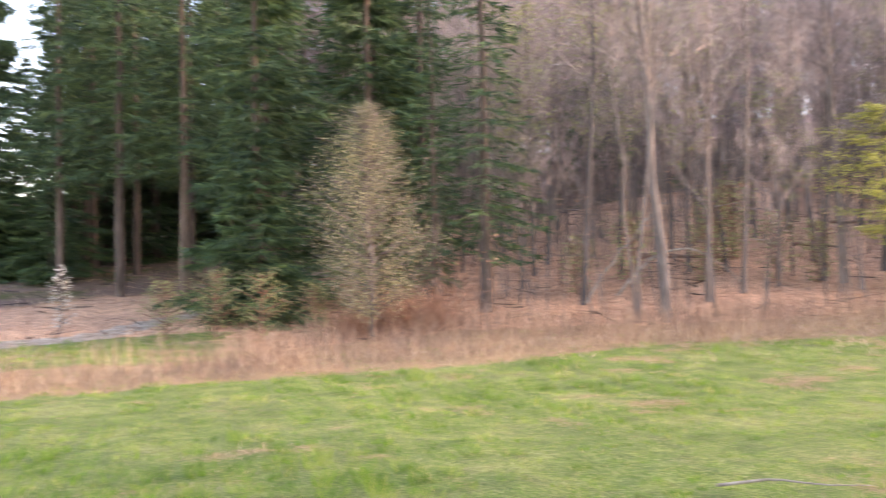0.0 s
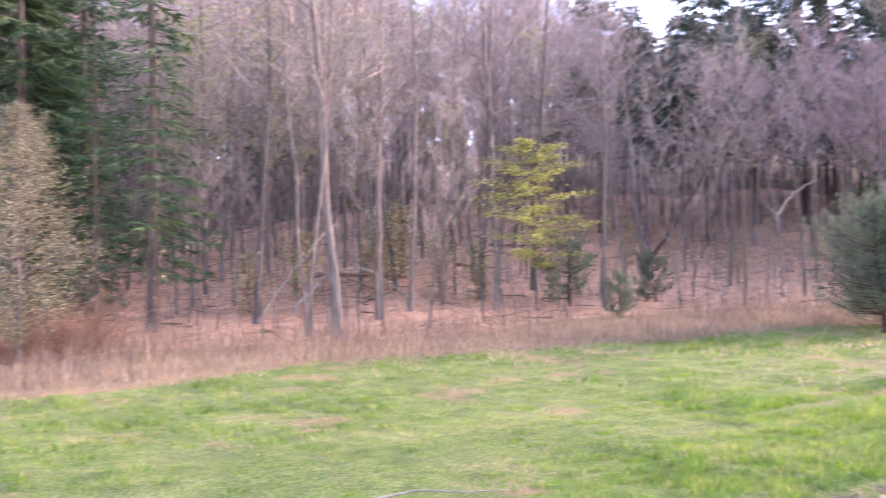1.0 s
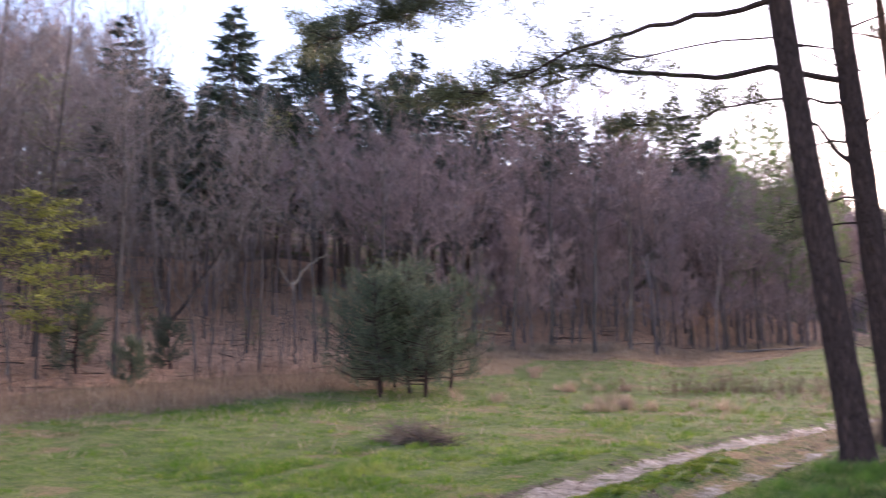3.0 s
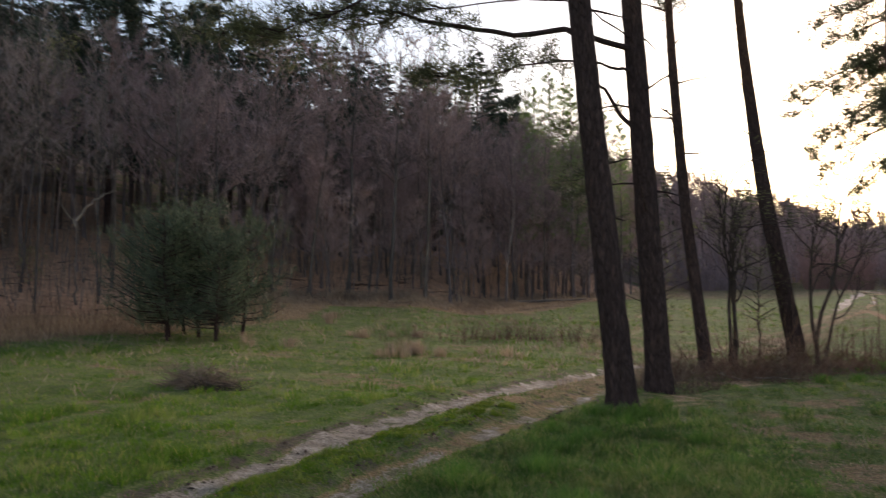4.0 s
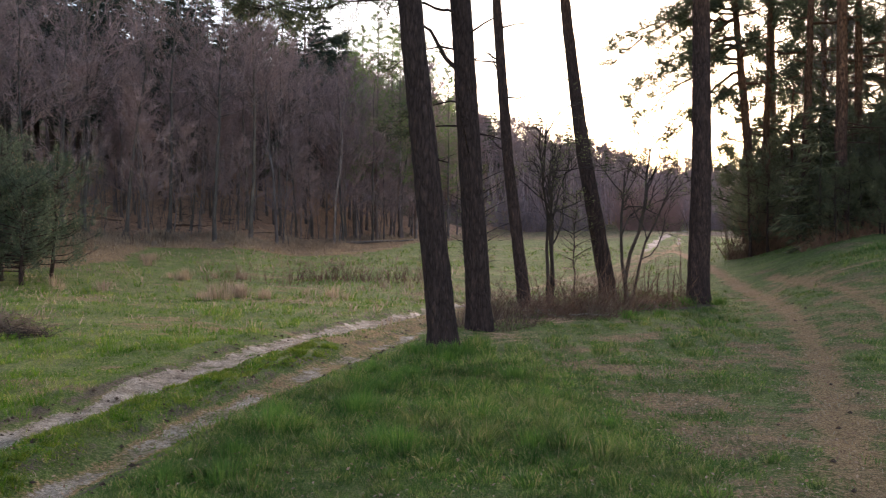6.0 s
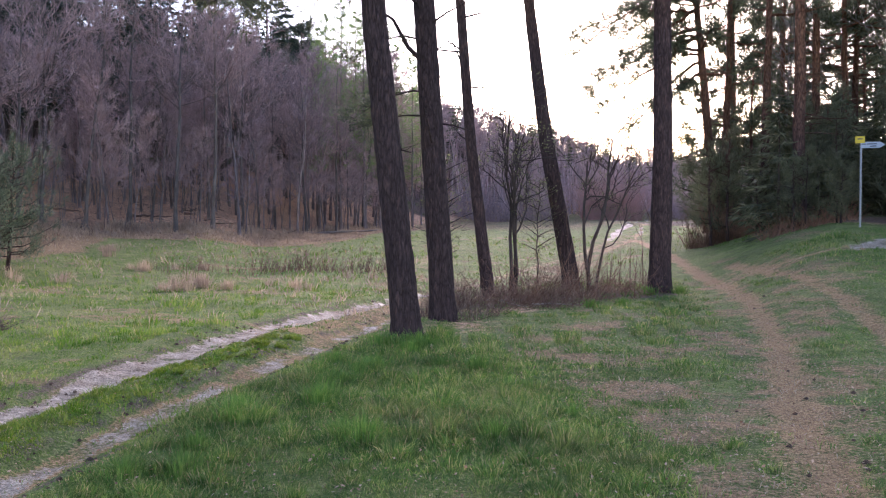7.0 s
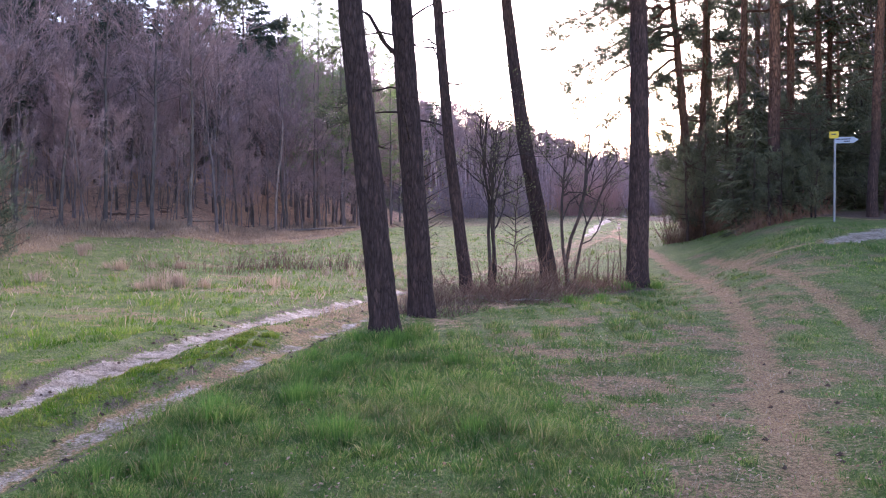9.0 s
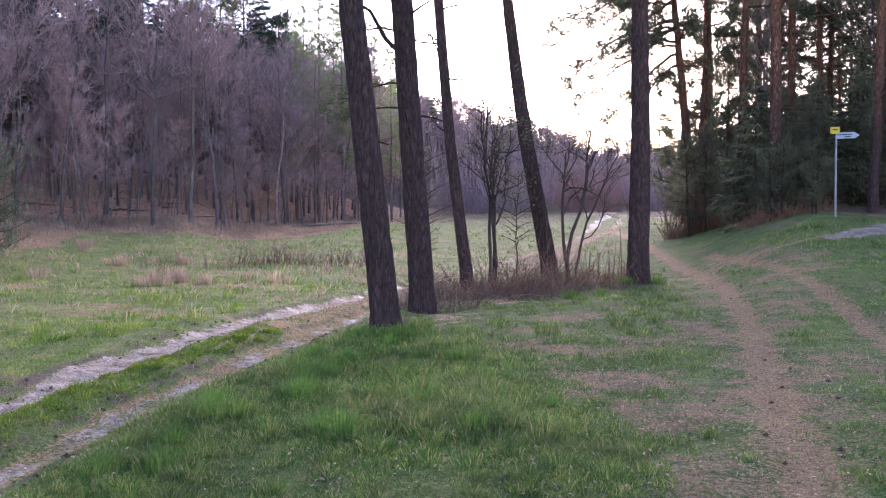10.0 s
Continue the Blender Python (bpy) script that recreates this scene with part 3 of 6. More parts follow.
def build_ground():
    az = np.concatenate([np.arange(-42, 114, 0.34), np.arange(114, 318, 6.0)])
    d = [0.6]
    while d[-1] < 2800:
        d.append(d[-1] * (1.16 if d[-1] < 4 else 1.013 if d[-1] < 20 else 1.021 if d[-1] < 80 else 1.05 if d[-1] < 160 else 1.35))
    d = np.array(d)
    a, r = np.meshgrid(np.radians(az), d, indexing="ij")
    x, y = -np.sin(a) * r, np.cos(a) * r
    z = height(x, y)
    na, nd = x.shape
    v = np.stack([x, y, z], -1).reshape(-1, 3)
    i, j = np.meshgrid(np.arange(na), np.arange(nd - 1), indexing="ij")
    p, q = i * nd + j, ((i + 1) % na) * nd + j
    f = np.concatenate([np.stack([p, p + 1, q + 1], -1).reshape(-1, 3), np.stack([p, q + 1, q], -1).reshape(-1, 3)])
    rim = np.arange(na) * nd
    f = np.concatenate([f, np.stack([rim, np.roll(rim, -1), np.full(na, len(v))], -1)])
    v = np.concatenate([v, [[0, 0, float(height(0.0, 0.0))]]])
    s = Soup()
    s.add(v, f)
    me = s.mesh("ground", GROUND, True)
    sand, dry, litter, _, earth, mud = cover(v[:, 0], v[:, 1])
    for name, data in (("sand", sand), ("dry", dry), ("litter", litter), ("earth", earth), ("mud", mud), ("floor_shade", tree_shade(v[:, 0], v[:, 1]))):
        at = me.attributes.new(name, "FLOAT", "POINT")
        at.data.foreach_set("value", data.astype(np.float32))
    me.update()
    tagged(new("ground", me), "grassy meadow with sandy wheel ruts and leaf-strewn slopes", "ground", "", "structure")


build_ground()


def floor_at(x, y):
    return float(height(x, y))


# ---- kinds of trees: each gives its woody mesh and its crown ----
def wander(rng, base, top, n, amount):
    """A slightly crooked line."""
    u = np.linspace(0, 1, n)[:, None]
    p = np.asarray(base, float) * (1 - u) + np.asarray(top, float) * u
    k = np.cumsum(rng.normal(size=(n, 3)), 0) * amount
    k -= k[0] + (k[-1] - k[0]) * u
    return p + k * np.array([1, 1, 0.3])


def bare_tree(seed, h, r, first=0.35, spread=0.26, branches=24, lean=0.4, twigs=14, fine=0.008, reach=0.6, subs=6):
    """Leafless broadleaf tree: crooked stem, rising branches, fine twigs."""
    rng = np.random.default_rng(seed)
    stem, crown = Soup(), Soup()
    top = (rng.normal() * lean, rng.normal() * lean, h)
    p = wander(rng, (0, 0, -0.15), top, 10, 0.05 * h / 10)
    rad = r * (1 - 0.78 * np.linspace(0, 1, 10)) * np.where(np.arange(10) == 0, 1.35, 1)
    stem.tube(p, rad, 7, 0.06, rng)
    rel = np.sort(rng.uniform(first, 0.98, branches))
    sub_b, sub_d, sub_l = [], [], []
    for k, t in enumerate(rel):
        o = np.array([np.interp(t, np.linspace(0, 1, 10), p[:, c]) for c in range(3)])
        a = k * 2.4 + rng.uniform(-0.5, 0.5)
        up = rng.uniform(0.55, 1.7)
        way = unit(np.array([math.cos(a), math.sin(a), up]))
        ln = h * spread * (1.15 - 0.75 * (t - first) / (1 - first)) * rng.uniform(0.6, 1.15)
        q = np.array([o, o + way * ln * 0.35, o + way * ln * 0.7 + np.array([0, 0, 0.05 * ln]), o + way * ln + np.array([0, 0, 0.16 * ln])]) + rng.normal(size=(4, 3)) * 0.03 * ln * np.array([[0], [1], [1], [1]])
        rb = max(0.012, r * 0.34 * (1.1 - t))
        (stem if t < 0.55 else crown).tube(q, [rb, rb * 0.7, rb * 0.45, rb * 0.15], 3, cap=False)
        for s in rng.uniform(0.15, 1.0, subs):
            sub_b.append(np.array([np.interp(s, (0, 0.35, 0.7, 1), q[:, c]) for c in range(3)]))
            sub_d.append(unit(way * 0.8 + rng.normal(size=3) * 0.42 + np.array([0, 0, 0.3])))
            sub_l.append(ln * rng.uniform(0.25, 0.5) * (1.2 - 0.5 * s))
    sub_b, sub_d, sub_l = np.array(sub_b), np.array(sub_d), np.array(sub_l)
    crown.slivers(sub_b, sub_d, sub_l, fine * 1.3 + 0.003 * sub_l, rng)
    n = len(sub_b)
    idx = np.repeat(np.arange(n), twigs)
    s = rng.uniform(0.15, 0.95, len(idx))[:, None]
    b = sub_b[idx] + sub_d[idx] * sub_l[idx][:, None] * s
    d = unit(sub_d[idx] * 0.8 + rng.normal(size=(len(idx), 3)) * 0.58 + np.array([0, 0, 0.2]))
    crown.slivers(b, d, reach * rng.uniform(0.4, 1.3, len(idx)), fine, rng)
    return stem, crown


def spruce_tree(seed, h, reach, bare=0.06, r=None, dense=1.0, droop=0.35, coarse=1.0):
    """Spruce: straight stem, whorls of drooping boughs, needle sprays."""
    rng = np.random.default_rng(seed)
    stem, crown = Soup(), Soup()
    r = r or h * 0.012
    z = np.linspace(-0.15, h, 14)
    stem.tube(np.stack([rng.normal(size=14) * 0.02, rng.normal(size=14) * 0.02, z], 1), r * (1.05 - np.linspace(0, 1, 14)) + 0.008, 8, 0.05, rng)
    level = bare * h
    while level < h - 0.1:
        t = (level - bare * h) / (h * (1 - bare))
        ln0 = reach * (1 - t) ** 0.85 * (0.75 + 0.25 * min(1, t * 8)) + 0.12
        for k in range(rng.integers(4, 7)):
            a = rng.uniform(0, 2 * math.pi)
            ln = ln0 * rng.uniform(0.65, 1.15)
            out = np.array([math.cos(a), math.sin(a), 0])
            side = np.array([-out[1], out[0], 0])
            sag = droop * (1 - t) + 0.02
            u = np.array([0, 0.4, 0.75, 1.0])
            q = np.array([0, 0, level]) + u[:, None] * ln * out + np.array([0, 0, 1.0]) * (0.25 * (t - 0.35) * u * ln - sag * ln * u ** 1.5 + 0.12 * ln * u ** 4)[:, None]
            crown.tube(q, [0.02, 0.014, 0.009, 0.004], 3, cap=False)
            n = int((10 + 26 * ln) * dense)
            s = rng.uniform(0.12, 1.0, n) ** 0.8
            b = np.stack([np.interp(s, u, q[:, c]) for c in range(3)], 1)
            off = rng.normal(size=n) * 0.24 * ln * (1.08 - s)
            b = b + side * off[:, None] + np.array([0, 0, -1.0]) * (np.abs(off) * 0.3 + rng.uniform(0, 0.05, n))[:, None]
            d = out * 0.6 + side * np.sign(off)[:, None] * rng.uniform(0.1, 0.9, n)[:, None] + np.array([0, 0, 1.0]) * rng.normal(-0.3, 0.3, n)[:, None]
            crown.slivers(b, d, coarse * rng.uniform(0.16, 0.42, n), coarse * rng.uniform(0.018, 0.042, n), rng)
        level += rng.uniform(0.22, 0.36) * (0.7 + 0.5 * h / 14) * coarse ** 0.5
    return stem, crown


def needle_tuft(crown, rng, c, way, n, size, width):
    """A brush of needles round the end of a shoot."""
    d = unit(rng.normal(size=(n, 3)) + np.asarray(way) * 0.7)
    b = np.asarray(c) + rng.normal(size=(n, 3)) * size * 0.35
    crown.slivers(b, d, size * rng.uniform(0.6, 1.2, n), width, rng)


def pine_bough(stem, crown, rng, q, r, tufts=9, side=0.8, tuft=0.26, needles=26, width=0.010, bare=0.45):
    """A crooked bough along the points q with side shoots and needle brushes in its outer part."""
    q = np.asarray(q, float)
    if len(q) > 4:
        u = np.linspace(0, len(q) - 1, 21)
        f = np.stack([np.interp(u, np.arange(len(q)), q[:, c]) for c in range(3)], 1)
        for _ in range(4):
            f[1:-1] = (f[:-2] + 2 * f[1:-1] + f[2:]) / 4
        bend = np.cumsum(rng.normal(size=f.shape) * 0.035, 0)
        q = f + bend - bend[0] - (bend[-1] - bend[0]) * np.linspace(0, 1, 21)[:, None]
        pick = rng.integers(6, 21, 26)
        stem.spikes(q[pick], unit(rng.normal(size=(26, 3)) + unit(q[-1] - q[0]) * 0.7 - np.array([0, 0, 0.25])), rng.uniform(0.15, 0.6, 26), 0.006)
    k = len(q)
    stem.tube(q, r * (1 - 0.85 * np.linspace(0, 1, k)), 4, 0.08, rng)
    ln = np.linalg.norm(np.diff(q, axis=0), axis=1).sum()
    for s in np.concatenate([rng.uniform(bare, 1.0, tufts), [1.0]]):
        o = np.array([np.interp(s, np.linspace(0, 1, k), q[:, c]) for c in range(3)])
        main = unit(q[-1] - q[0])
        way = unit(main * 0.6 + rng.normal(size=3) * 0.6 * np.array([1, 1, 0.6]) + np.array([0, 0, 0.15]))
        sl = side * rng.uniform(0.25, 1.0) * min(1, ln / 2)
        stem.spikes(o[None], way[None], sl, 0.012)
        for e in (1.0, 0.7, 0.45):
            needle_tuft(crown, rng, o + way * sl * e + rng.normal(size=3) * 0.06, way, needles, tuft, width)


def scots_pine(seed, h, r, crown_from=0.55, reach=2.6, boughs=26, stubs=14, lean=(0.0, 0.0), needles=22, tuft=0.3, width=0.014, clumps=7, sides=12):
    rng = np.random.default_rng(seed)
    stem, crown = Soup(), Soup()
    n = 22
    u = np.linspace(0, 1, n)
    p = wander(rng, (0, 0, -0.2), (lean[0], lean[1], h), n, 0.02)
    rad = r * (1.0 - 0.80 * u ** 1.1) * (1 + 0.30 * np.exp(-u * h / 0.35))
    stem.tube(p, rad, sides, 0.05, rng)

    def on(t):
        return np.array([np.interp(t, u, p[:, c]) for c in range(3)])
    for t in rng.uniform(0.16, crown_from, stubs):
        a = rng.uniform(0, 6.28)
        w = unit(np.array([math.cos(a), math.sin(a), rng.uniform(-0.3, 0.3)]))
        ln = rng.uniform(0.3, 1.5)
        o = on(t)
        stem.tube([o, o + w * ln * 0.5, o + w * ln + np.array([0, 0, rng.uniform(-0.25, 0.1)])], [0.022, 0.016, 0.006], 4, cap=False)
        e = rng.uniform(0.3, 1, 4)[:, None]
        stem.spikes(o + w * ln * e, unit(w + rng.normal(size=(4, 3)) * 0.6), rng.uniform(0.15, 0.5, 4), 0.007)
    for k, t in enumerate(np.sort(rng.uniform(crown_from, 0.99, boughs))):
        a = k * 2.4 + rng.uniform(-0.4, 0.4)
        rel = (t - crown_from) / (1 - crown_from)
        ln = reach * (1.0 - 0.72 * rel) * rng.uniform(0.6, 1.1)
        w = np.array([math.cos(a), math.sin(a), rng.uniform(-0.05, 0.35) + 0.5 * rel])
        o = on(t)
        q = [o, o + w * ln * 0.4 + np.array([0, 0, -0.05 * ln]), o + w * ln * 0.75, o + w * ln + np.array([0, 0, 0.12 * ln])]
        pine_bough(stem, crown, rng, q, 0.05 * (1.2 - rel), clumps, 0.7, tuft, needles, width)
    return stem, crown


def leafy_tree(seed, h, r, from_z, wide, n_leaf, size, layers=True, cone=0.0):
    """Small tree in young leaf: fine branches in layers and many small leaves."""
    rng = np.random.default_rng(seed)
    stem, crown = Soup(), Soup()
    p = wander(rng, (0, 0, -0.1), (rng.normal() * 0.1, rng.normal() * 0.1, h), 9, 0.04)
    stem.tube(p, r * (1 - 0.85 * np.linspace(0, 1, 9)), 7, 0.06, rng)
    nb = max(26, n_leaf // 170)
    per = n_leaf // nb
    for k in range(nb):
        t = from_z / h + (0.98 - from_z / h) * (k + rng.uniform(0, 1)) / nb
        rel = (t - from_z / h) / (1 - from_z / h)
        o = np.array([np.interp(t, np.linspace(0, 1, 9), p[:, c]) for c in range(3)])
        a = k * 2.4 + rng.uniform(-0.5, 0.5)
        shape = (1 - rel) ** cone * min(1.0, 0.4 + 2.0 * rel) if cone else math.sqrt(max(0.08, 1 - (2 * rel - 0.9) ** 2 * 0.8))
        ln = wide * shape * rng.uniform(0.55, 1.15)
        w = np.array([math.cos(a), math.sin(a), 0.25 if layers else 0.5])
        q = np.array([o, o + w * ln * 0.5, o + w * ln + np.array([0, 0, -0.05 * ln])])
        stem.tube(q, [0.02, 0.012, 0.004], 3, cap=False)
        s = rng.uniform(0.25, 1.05, per)
        b = np.stack([np.interp(s, (0, 0.5, 1), q[:, c]) for c in range(3)], 1)
        lay = np.array([0.22, 0.22, 0.05 if layers else 0.2]) * ln
        b = b + rng.normal(size=(per, 3)) * lay * 0.75
        pick = rng.random(per) < 0.16
        stem.spikes(b[pick] - w * 0.15, unit(rng.normal(size=(pick.sum(), 3)) * 0.5 + w), 0.4, 0.006)
        crown.leaves(b, unit(rng.normal(size=(per, 3)) * np.array([1, 1, 0.5])), size * rng.uniform(0.7, 1.3, per), rng, 0.4 if layers else 0.0)
    return stem, crown


def shrub(seed, h, stems, spread, twigs=34, r=0.02):
    """Leafless shrub: few crooked stems from one root that fork and fork again, with fine spreading twigs."""
    rng = np.random.default_rng(seed)
    s = Soup()
    tips = []

    def limb(o, way, ln, rad, level):
        k = 7 if level < 2 else 5
        p = [o]
        w = way
        for _ in range(k - 1):
            w = unit(w + rng.normal(size=3) * (0.16 + 0.06 * level) + np.array([0, 0, 0.06 if level < 2 else 0.02]))
            p.append(p[-1] + w * ln / (k - 1))
        p = np.array(p)
        s.tube(p, rad * (1 - 0.62 * np.linspace(0, 1, k)), 6 if level == 0 else 4 if level == 1 else 3, cap=False)
        if level == 3:
            tips.append(p[2:])
            return
        count = (5, 7, 7)[level] if level else max(4, twigs // 10)
        for t in np.sort(rng.uniform(0.22 if level else 0.36, 1.0, count)):
            q = np.array([np.interp(t, np.linspace(0, 1, k), p[:, c]) for c in range(3)])
            a = rng.uniform(0, 6.28)
            out = np.array([math.cos(a), math.sin(a), rng.uniform(0.0, 0.9)])
            limb(q, unit(w * 0.8 + out * (0.8 if level else 0.36)), ln * rng.uniform(0.32, 0.62) * (1.1 - 0.35 * t), rad * (0.5 - 0.15 * t), level + 1)
    for k in range(stems):
        a = k * 6.28 / stems + rng.uniform(-0.5, 0.5)
        sp = spread * rng.uniform(0.5, 1.1) / h
        limb(np.array([math.cos(a) * 0.07, math.sin(a) * 0.07, -0.1]), unit(np.array([math.cos(a) * sp * 0.9, math.sin(a) * sp * 0.9, 1.0])), h * rng.uniform(0.6, 0.85), r * rng.uniform(0.75, 1.15), 0)
    return s, np.concatenate(tips)


def young_pine(seed, h, wide, stems, n, tuft=0.2, needles=26):
    """Bushy young pine: every stem carries its own uneven crown of rising shoots, open below."""
    rng = np.random.default_rng(seed)
    stem, crown = Soup(), Soup()
    for k in range(stems):
        a = k * 6.28 / stems + rng.uniform(-0.3, 0.3)
        o = np.array([math.cos(a), math.sin(a), 0]) * wide * 0.55 * rng.uniform(0.6, 1.1) if k else np.zeros(3)
        hh = h * rng.uniform(0.62, 0.92) if k else h
        ww = wide * (0.66 if stems > 1 else 1.0) * rng.uniform(0.8, 1.1)
        axis = wander(rng, o + np.array([0, 0, -0.1]), o * 1.15 + np.array([0, 0, hh]), 7, 0.04)
        stem.tube(axis, 0.06 * (1 - 0.85 * np.linspace(0, 1, 7)), 7, 0.08, rng)
        m = n // stems
        nb = max(10, m // 9)
        for i in range(nb):
            u = (i + rng.uniform(0, 1)) / nb
            u0 = 0.16 + 0.82 * u
            b = rng.uniform(0, 6.28)
            ln = ww * math.sqrt(max(0.05, 1 - ((u - 0.3) / 0.74) ** 2)) * rng.uniform(0.55, 1.2) + 0.08
            w = np.array([math.cos(b), math.sin(b), 0.15 + 0.5 * u])
            s0 = np.array([np.interp(u0, np.linspace(0, 1, 7), axis[:, c]) for c in range(3)])
            q = np.array([s0, s0 + w * ln * 0.5 + (0, 0, -0.06 * ln), s0 + w * ln + (0, 0, 0.1 * ln)])
            stem.tube(q, [0.018, 0.012, 0.005], 4, cap=False)
            t = rng.uniform(0.35, 1.05, 9)
            c = np.stack([np.interp(t, (0, 0.5, 1), q[:, x]) for x in range(3)], 1) + rng.normal(size=(9, 3)) * 0.075 * ww
            out = unit(w * 0.6 + np.array([0, 0, 0.8]) + rng.normal(size=(9, 3)) * 0.35)
            idx = np.repeat(np.arange(9), needles)
            d = unit(rng.normal(size=(len(idx), 3)) * 0.6 + out[idx])
            bb = c[idx] + out[idx] * rng.uniform(-0.18, 0.16, len(idx))[:, None] + rng.normal(size=(len(idx), 3)) * 0.03
            crown.slivers(bb, d, tuft * rng.uniform(0.5, 1.0, len(idx)), 0.009, rng)
    return stem, crown


def plant(name, soups, mats, x, y, label, category, group="", sunk=0.05, turn=0.0, parts=("trunk", "crown"), part_labels=("", "")):
    e = thing(name, x, y, floor_at(x, y) - sunk, label, category, group)
    e.rotation_euler = (0, 0, turn)
    for s, m, p, pl in zip(soups, mats, parts, part_labels):
        hang(p, s, m, e, pl, p in ("trunk", "stems"))
    return e


def again(ob, x, y, size=1.0, turn=0.0, tall=None, sunk=0.05, tilt=0.0):
    m = Matrix.Translation((x, y, floor_at(x, y) - sunk)) @ Euler((tilt, 0, turn)).to_matrix().to_4x4() @ Matrix.Diagonal((size, size, tall or size, 1))
    return copy_thing(ob, m)


# ---- the row of five pines between the tracks ----
def row_pine(seed, base, way, rad, h, crown_from, extra=None, stubs=10, reach=2.4, boughs=22):
    """A leaning pine: its stem follows way (height, offset) and goes on to the crown."""
    rng = np.random.default_rng(seed)
    stem, crown = Soup(), Soup()
    zs = np.linspace(-0.25, h, 90)
    hz = [w[0] for w in way]
    slope = [(way[-1][i] - way[-2][i]) / (way[-1][0] - way[-2][0]) for i in (1, 2)]
    px = np.interp(zs, hz, [w[1] for w in way]) + np.maximum(0, zs - hz[-1]) * slope[0] * 0.7
    py = np.interp(zs, hz, [w[2] for w in way]) + np.maximum(0, zs - hz[-1]) * slope[1] * 0.7
    k = np.ones(9) / 9
    pad = lambda a: np.convolve(np.pad(a, 4, mode="edge"), k, "valid")
    px, py = pad(px), pad(py)
    rr = np.interp(zs, [r[0] for r in rad] + [h], [r[1] for r in rad] + [0.03]) * (1 + 0.22 * np.exp(-np.maximum(zs, 0) / 0.22))
    p = np.stack([px, py, zs], 1)
    stem.tube(p, rr, 22, 0.045, rng)

    def on(z):
        return np.array([np.interp(z, zs, px), np.interp(z, zs, py), z])
    for z in rng.uniform(2.2, crown_from, stubs):
        a = rng.uniform(0, 6.28)
        w = unit(np.array([math.cos(a), math.sin(a), rng.uniform(-0.2, 0.5)]))
        ln = rng.uniform(0.15, 1.3)
        o = on(z)
        stem.tube([o, o + w * ln * 0.5, o + w * ln + np.array([0, 0, rng.uniform(-0.2, 0.15)])], [0.025, 0.016, 0.006], 5, cap=False)
        e = rng.uniform(0.4, 1, 3)[:, None]
        stem.spikes(o + w * ln * e, unit(w + rng.normal(size=(3, 3)) * 0.6), rng.uniform(0.1, 0.4, 3), 0.006)
    for i, z in enumerate(np.sort(rng.uniform(crown_from, h - 0.3, boughs))):
        a = i * 2.4 + rng.uniform(-0.4, 0.4)
        rel = (z - crown_from) / (h - crown_from)
        ln = reach * (1.0 - 0.7 * rel) * rng.uniform(0.6, 1.1)
        w = np.array([math.cos(a), math.sin(a), rng.uniform(0.0, 0.3) + 0.4 * rel])
        o = on(z)
        pine_bough(stem, crown, rng, [o, o + w * ln * 0.4, o + w * ln * 0.75, o + w * ln], 0.05, 6, 0.7, 0.3, 20, 0.014)
    e = thing("pine_tree", base[0], base[1], floor_at(*base), "tall leaning pine with dark fissured bark beside the track", "tree", "row of pines")
    if extra:
        extra(stem, crown, rng, on)
    hang("trunk", stem, PINE_BARK, e, "dark furrowed bark, orange higher up", True)
    hang("crown", crown, PINE_NEEDLE, e)
    return e


def low_boughs_first(stem, crown, rng, on):
    """Long low bough of the first pine, reaching over the meadow."""
    o = on(6.5)
    q = np.array([o, (-0.75, -0.15, 6.45), (-1.95, -0.6, 6.26), (-2.85, -0.85, 6.1), (-3.55, -1.1, 5.81), (-4.2, -1.3, 5.5), (-5.0, -1.4, 5.35)])
    pine_bough(stem, crown, rng, q, 0.05, 24, 0.9, 0.17, 26, 0.008)
    o = on(7.0)
    q = np.array([o, (-2.0, -0.6, 7.3), (-3.6, -1.2, 7.2), (-4.9, -1.7, 6.85), (-6.0, -2.2, 6.5), (-6.9, -2.5, 6.25)])
    pine_bough(stem, crown, rng, q, 0.06, 48, 1.0, 0.19, 34, 0.009)
    r = q * np.array([0.93, 1, 1]) + np.array([0.3, 0.5, 0.25]) + rng.normal(size=q.shape) * 0.16
    r[0] = on(7.35)
    pine_bough(stem, crown, rng, r, 0.022, 34, 1.0, 0.19, 30, 0.009)
    o = on(5.4)
    pine_bough(stem, crown, rng, [o, o + np.array([-0.3, 0.1, 0.2]), o + np.array([-0.45, 0.15, 0.22])], 0.05, 1, 0.1, 0.05, 2, 0.004)


